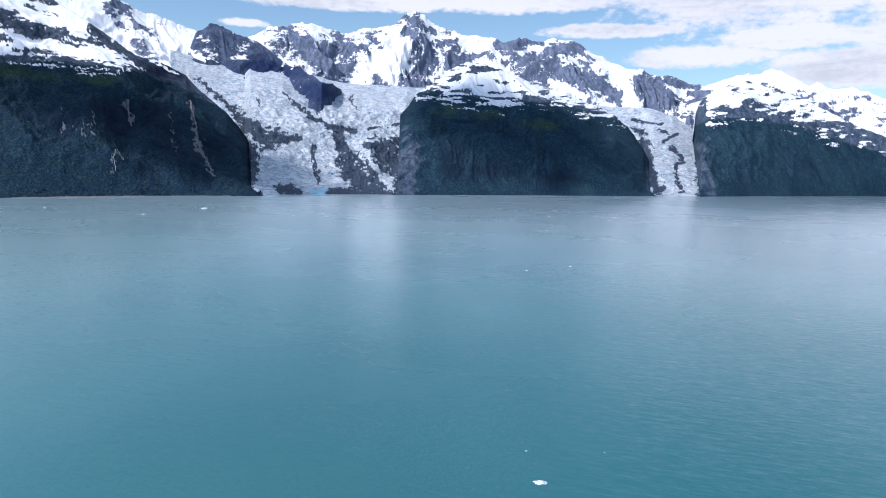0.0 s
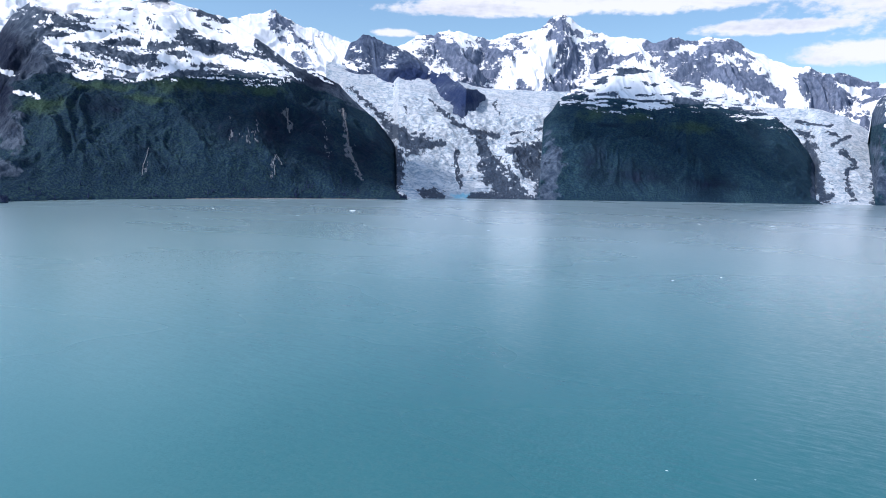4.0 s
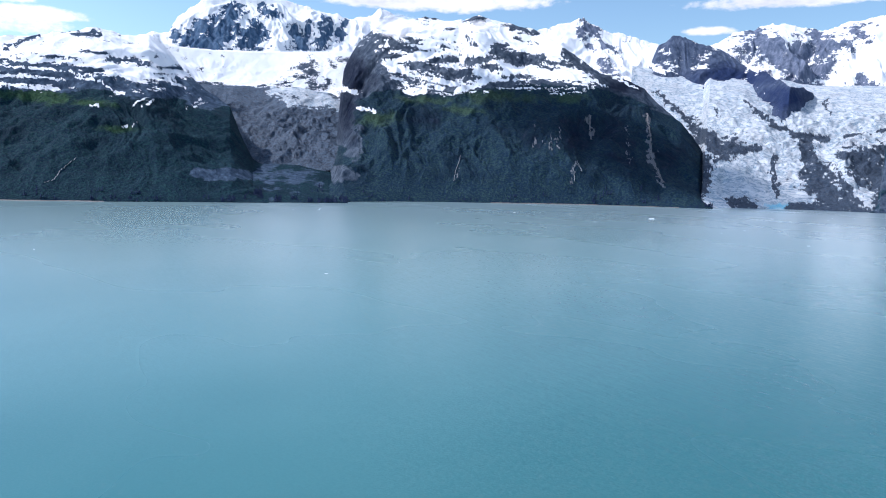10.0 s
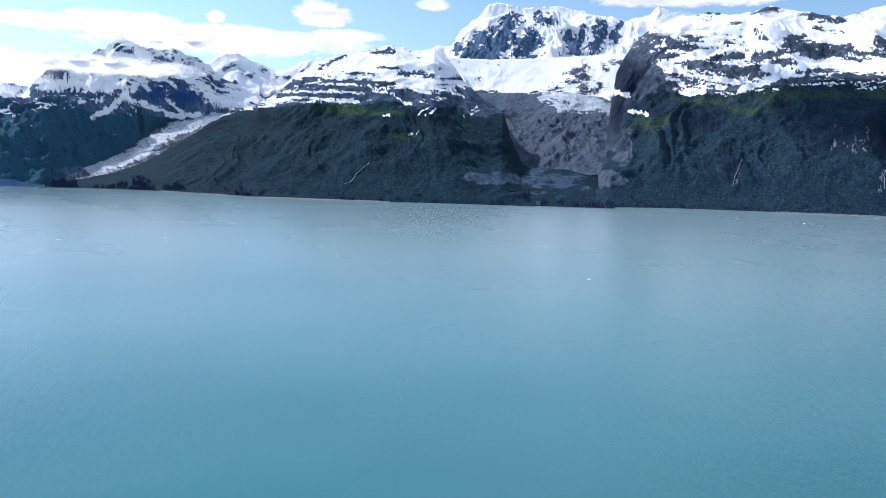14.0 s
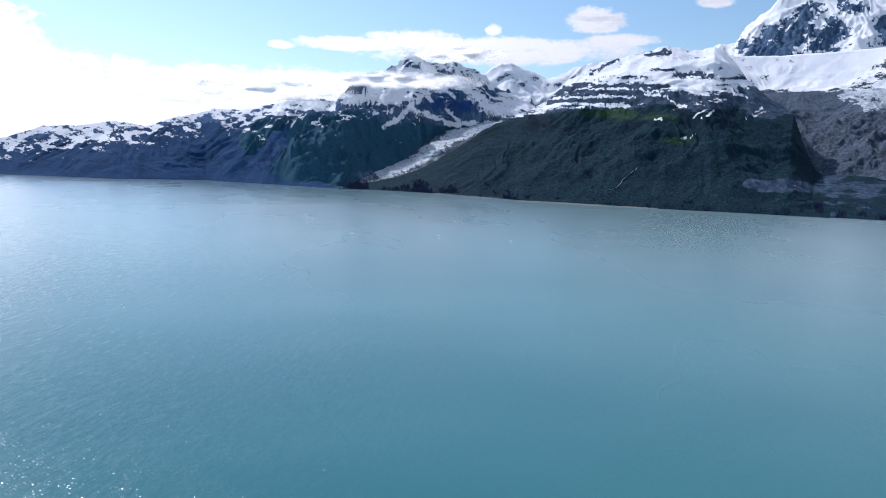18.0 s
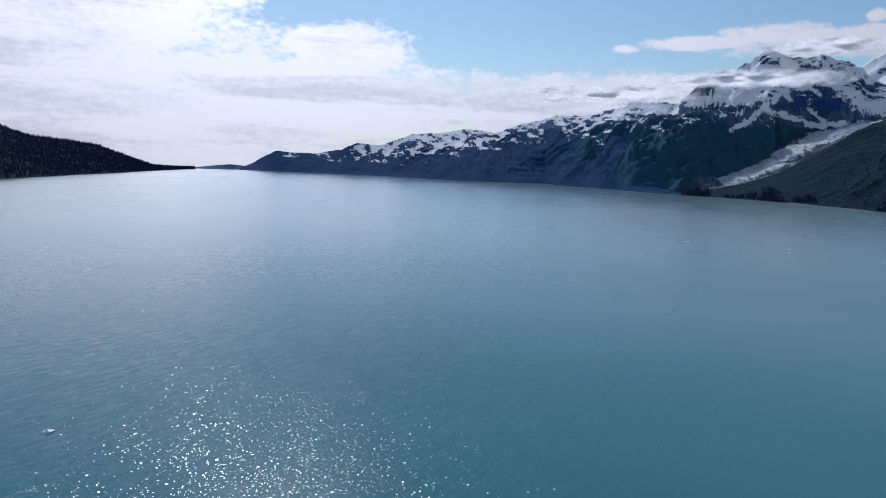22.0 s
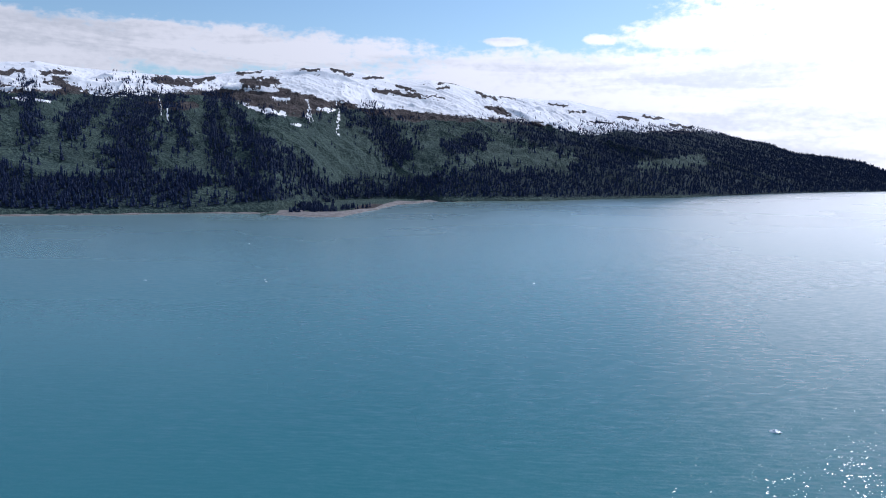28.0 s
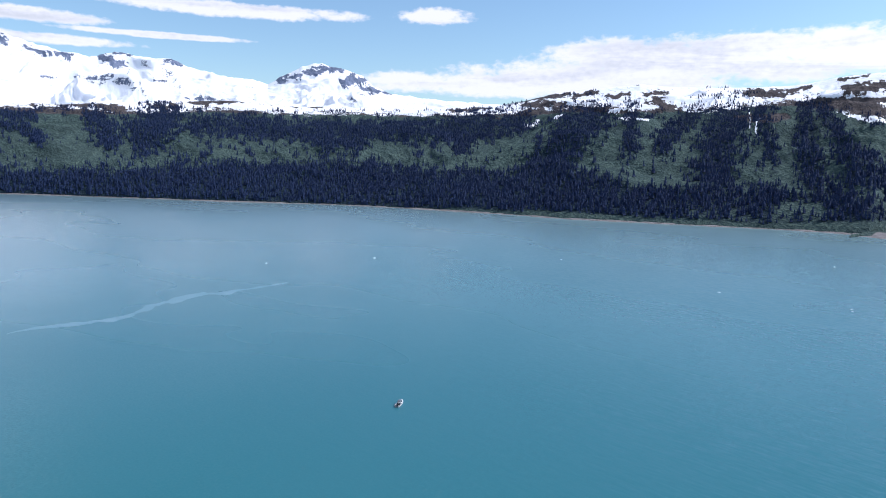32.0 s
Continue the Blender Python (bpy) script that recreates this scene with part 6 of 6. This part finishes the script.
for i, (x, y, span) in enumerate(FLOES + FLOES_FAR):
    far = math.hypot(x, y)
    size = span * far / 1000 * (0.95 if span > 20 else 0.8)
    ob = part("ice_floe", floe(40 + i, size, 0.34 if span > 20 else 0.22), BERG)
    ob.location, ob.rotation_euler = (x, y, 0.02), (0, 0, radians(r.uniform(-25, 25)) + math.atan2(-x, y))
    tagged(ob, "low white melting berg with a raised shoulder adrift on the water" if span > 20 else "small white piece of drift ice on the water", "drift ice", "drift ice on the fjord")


# ---- brash ice drifting below the glacier fronts ----
def brash():
    r = random.Random(17)
    bm = bmesh.new()
    for _ in range(420):
        b = r.uniform(-26, 17)
        d = float(along(foot_of["glacier_wide" if 3.1 < b < 15 else "hill_green" if b > -17 else "hill_east"], b)[0])
        d = max(900.0, d - 8 - abs(r.gauss(0, 130)))
        size = r.uniform(0.6, 2.6) * (1.6 if r.random() < 0.08 else 1.0)
        at = toward(b) * d
        m = Matrix.Translation((at.x, at.y, 0.1)) @ Matrix.Rotation(r.uniform(0, 6.28), 4, "Z") @ Matrix.Diagonal((size * r.uniform(0.8, 1.8), size, size * 0.35, 1))
        bmesh.ops.create_icosphere(bm, subdivisions=1, radius=0.5, matrix=m)
    for v in bm.verts:
        v.co += Vector((noise.noise(v.co), noise.noise(v.co + Vector((9, 0, 0))), 0.3 * noise.noise(v.co + Vector((0, 9, 0))))) * 0.35
    return tagged(part("brash_ice", bm, BERG), "scattered small pieces of white brash ice on the water", "drift ice", kind="stuff")


brash()


# ---- the boat ----
def loft(rings, closed=False):
    """A skin over rings of points that run one after another."""
    bm = bmesh.new()
    rows = [[bm.verts.new(p) for p in ring] for ring in rings]
    for a, c in zip(rows, rows[1:]):
        for k in range(len(a) - (0 if closed else 1)):
            m = (k + 1) % len(a)
            bm.faces.new((a[k], a[m], c[m], c[k]))
    for ring in (rows[0], rows[-1]):
        if closed:
            bm.faces.new(ring)
    bmesh.ops.recalc_face_normals(bm, faces=bm.faces)
    return bm


def box(size, at, bevel=0.03, lean=0.0):
    bm = bmesh.new()
    bmesh.ops.create_cube(bm, size=1.0)
    bmesh.ops.scale(bm, vec=size, verts=bm.verts)
    for v in bm.verts:
        v.co.y += lean * (v.co.z + size[2] / 2)
    bmesh.ops.translate(bm, vec=at, verts=bm.verts)
    bmesh.ops.bevel(bm, geom=list(bm.edges), offset=bevel, segments=2, affect="EDGES")
    return bm


def rod(a, b, radius, segments=8):
    a, b = Vector(a), Vector(b)
    bm = bmesh.new()
    m = Matrix.Translation((a + b) / 2) @ (b - a).to_track_quat("Z", "Y").to_matrix().to_4x4()
    bmesh.ops.create_cone(bm, cap_ends=True, segments=segments, radius1=radius, radius2=radius, depth=(b - a).length, matrix=m)
    return bm


def motor_boat():
    hull_white = plain("boat_white", (0.80, 0.80, 0.79), 0.25, 0.04, 1.0, 0.05)
    deck_grey = plain("deck_grey", (0.13, 0.14, 0.16), 0.6, 0.1, 2.0)
    dark = plain("boat_black", (0.02, 0.02, 0.025), 0.4, 0.2, 3.0)
    trim = plain("hull_stripe", (0.03, 0.05, 0.11), 0.35, 0.15, 2.0)
    metal = plain("rail_steel", (0.6, 0.61, 0.62), 0.25, 0.08, 4.0, Metallic=1.0)
    seat_blue = plain("seat_vinyl", (0.05, 0.06, 0.08), 0.6, 0.2, 4.0)
    m, n = material("cabin_glass")
    finish(n, (0.02, 0.03, 0.035, 1), 0.05, **{"IOR": 1.5})
    glass = m
    boat = new("motor_boat")
    # bow towards +y; half widths, keel and sheer heights along the length
    stations = [(-3.6, 1.12, -0.30, 0.75), (-2.4, 1.20, -0.35, 0.78), (-0.8, 1.25, -0.36, 0.85), (0.8, 1.20, -0.33, 0.95), (2.0, 0.98, -0.22, 1.06), (2.9, 0.62, -0.02, 1.16), (3.5, 0.24, 0.35, 1.24), (3.8, 0.02, 0.9, 1.28)]
    outer = []
    for y, w, keel, sheer in stations:
        chine = keel + (sheer - keel) * 0.35
        half = [(w, sheer), (w * 0.98, (sheer + chine) / 2), (w * 0.86, chine), (w * 0.4, keel + 0.08), (0, keel)]
        ring = [Vector((x, y, z)) for x, z in half] + [Vector((-x, y, z)) for x, z in reversed(half[:-1])]
        outer.append(ring)
    bm = loft(outer)
    stern = [v for v in bm.verts if abs(v.co.y + 3.6) < 1e-4]
    bm.faces.new(sorted(stern, key=lambda v: math.atan2(v.co.z - 0.2, v.co.x)))
    bmesh.ops.recalc_face_normals(bm, faces=bm.faces)
    for f in bm.faces:
        f.smooth = True
    part("hull", bm, hull_white, boat, "white moulded hull")
    for side in (1, -1):
        rings = []
        for y, w, keel, sheer in stations[:-1]:
            rings.append([Vector((side * (w + 0.03), y, sheer - 0.02)), Vector((side * (w + 0.035), y, sheer - 0.16))])
        part("stripe", loft(rings), trim, boat, "dark blue stripe along the sheer")
        rings = [[Vector((side * (w + dx), y, sheer + dz)) for dx, dz in ((0.05, -0.02), (0.05, 0.05), (-0.10, 0.05), (-0.10, -0.02))] for y, w, keel, sheer in stations[:-1]]
        part("gunwale", loft(rings, True), hull_white, boat)
    part("cockpit_floor", box((2.1, 3.0, 0.06), (0, -2.0, 0.22), 0.02), dark, boat, "dark cockpit floor")
    part("transom", box((2.1, 0.12, 0.62), (0, -3.5, 0.5), 0.03), hull_white, boat)
    fore = [[Vector((-w * 0.97, y, sheer + 0.02)), Vector((0, y, sheer + 0.10)), Vector((w * 0.97, y, sheer + 0.02))] for y, w, keel, sheer in stations[3:]]
    part("foredeck", loft(fore), hull_white, boat, "white foredeck")
    part("deck_hatch", box((0.55, 0.55, 0.06), (0, 2.1, 1.16), 0.02), deck_grey, boat)
    # wheelhouse
    cabin = part("cabin", box((1.75, 1.9, 1.05), (0, 0.35, 1.25), 0.06, -0.12), hull_white, boat, "white wheelhouse")
    part("windscreen", box((1.5, 0.05, 0.55), (0, 1.24, 1.52), 0.02, -0.35), glass, cabin, "dark raked windscreen")
    for side in (1, -1):
        part("side_window", box((0.04, 1.2, 0.42), (side * 0.885, 0.28, 1.52), 0.015), glass, cabin, "dark side window")
    part("roof", box((1.95, 2.3, 0.09), (0, 0.15, 1.83), 0.04), deck_grey, cabin, "dark grey cabin roof")
    part("radar_arch", box((1.6, 0.14, 0.10), (0, -0.7, 1.98), 0.03), deck_grey, cabin)
    part("antenna", rod((0.5, -0.7, 2.0), (0.5, -1.0, 3.4), 0.015), metal, cabin)
    for side in (1, -1):
        seat = part("seat", box((0.5, 0.5, 0.16), (side * 0.5, -1.2, 0.72), 0.05), seat_blue, boat, "dark padded seat")
        part("seat_back", box((0.5, 0.1, 0.5), (side * 0.5, -1.46, 1.0), 0.04), seat_blue, seat)
        part("seat_post", rod((side * 0.5, -1.2, 0.25), (side * 0.5, -1.2, 0.66), 0.05), metal, seat)
    for side in (-0.4, 0.4):
        motor = part("outboard", box((0.42, 0.6, 0.62), (side, -3.95, 0.95), 0.12), dark, boat, "black outboard motor")
        part("shaft", box((0.16, 0.24, 0.9), (side, -3.9, 0.25), 0.04), dark, motor)
    # bow rail
    for side in (1, -1):
        tops = [Vector((side * w * 0.9, y, sheer + 0.5)) for y, w, keel, sheer in stations[3:]]
        rail = part("bow_rail", rod(tops[0], tops[1], 0.018), metal, boat, "steel bow rail")
        for a, c in zip(tops[1:], tops[2:]):
            part("rail_length", rod(a, c, 0.018), metal, rail)
        for p in tops[:-1]:
            part("stanchion", rod(p - Vector((0, 0, 0.5)), p, 0.014), metal, rail)
    part("mooring_cleat", box((0.05, 0.22, 0.06), (0, 3.1, 1.27), 0.015), metal, boat)
    return tagged(boat, "small white motor boat with dark cockpit adrift on the fjord", "boat")


boat = motor_boat()
boat.matrix_world = pose(172.4, -253.1, 0.0, 0, 0, 194)
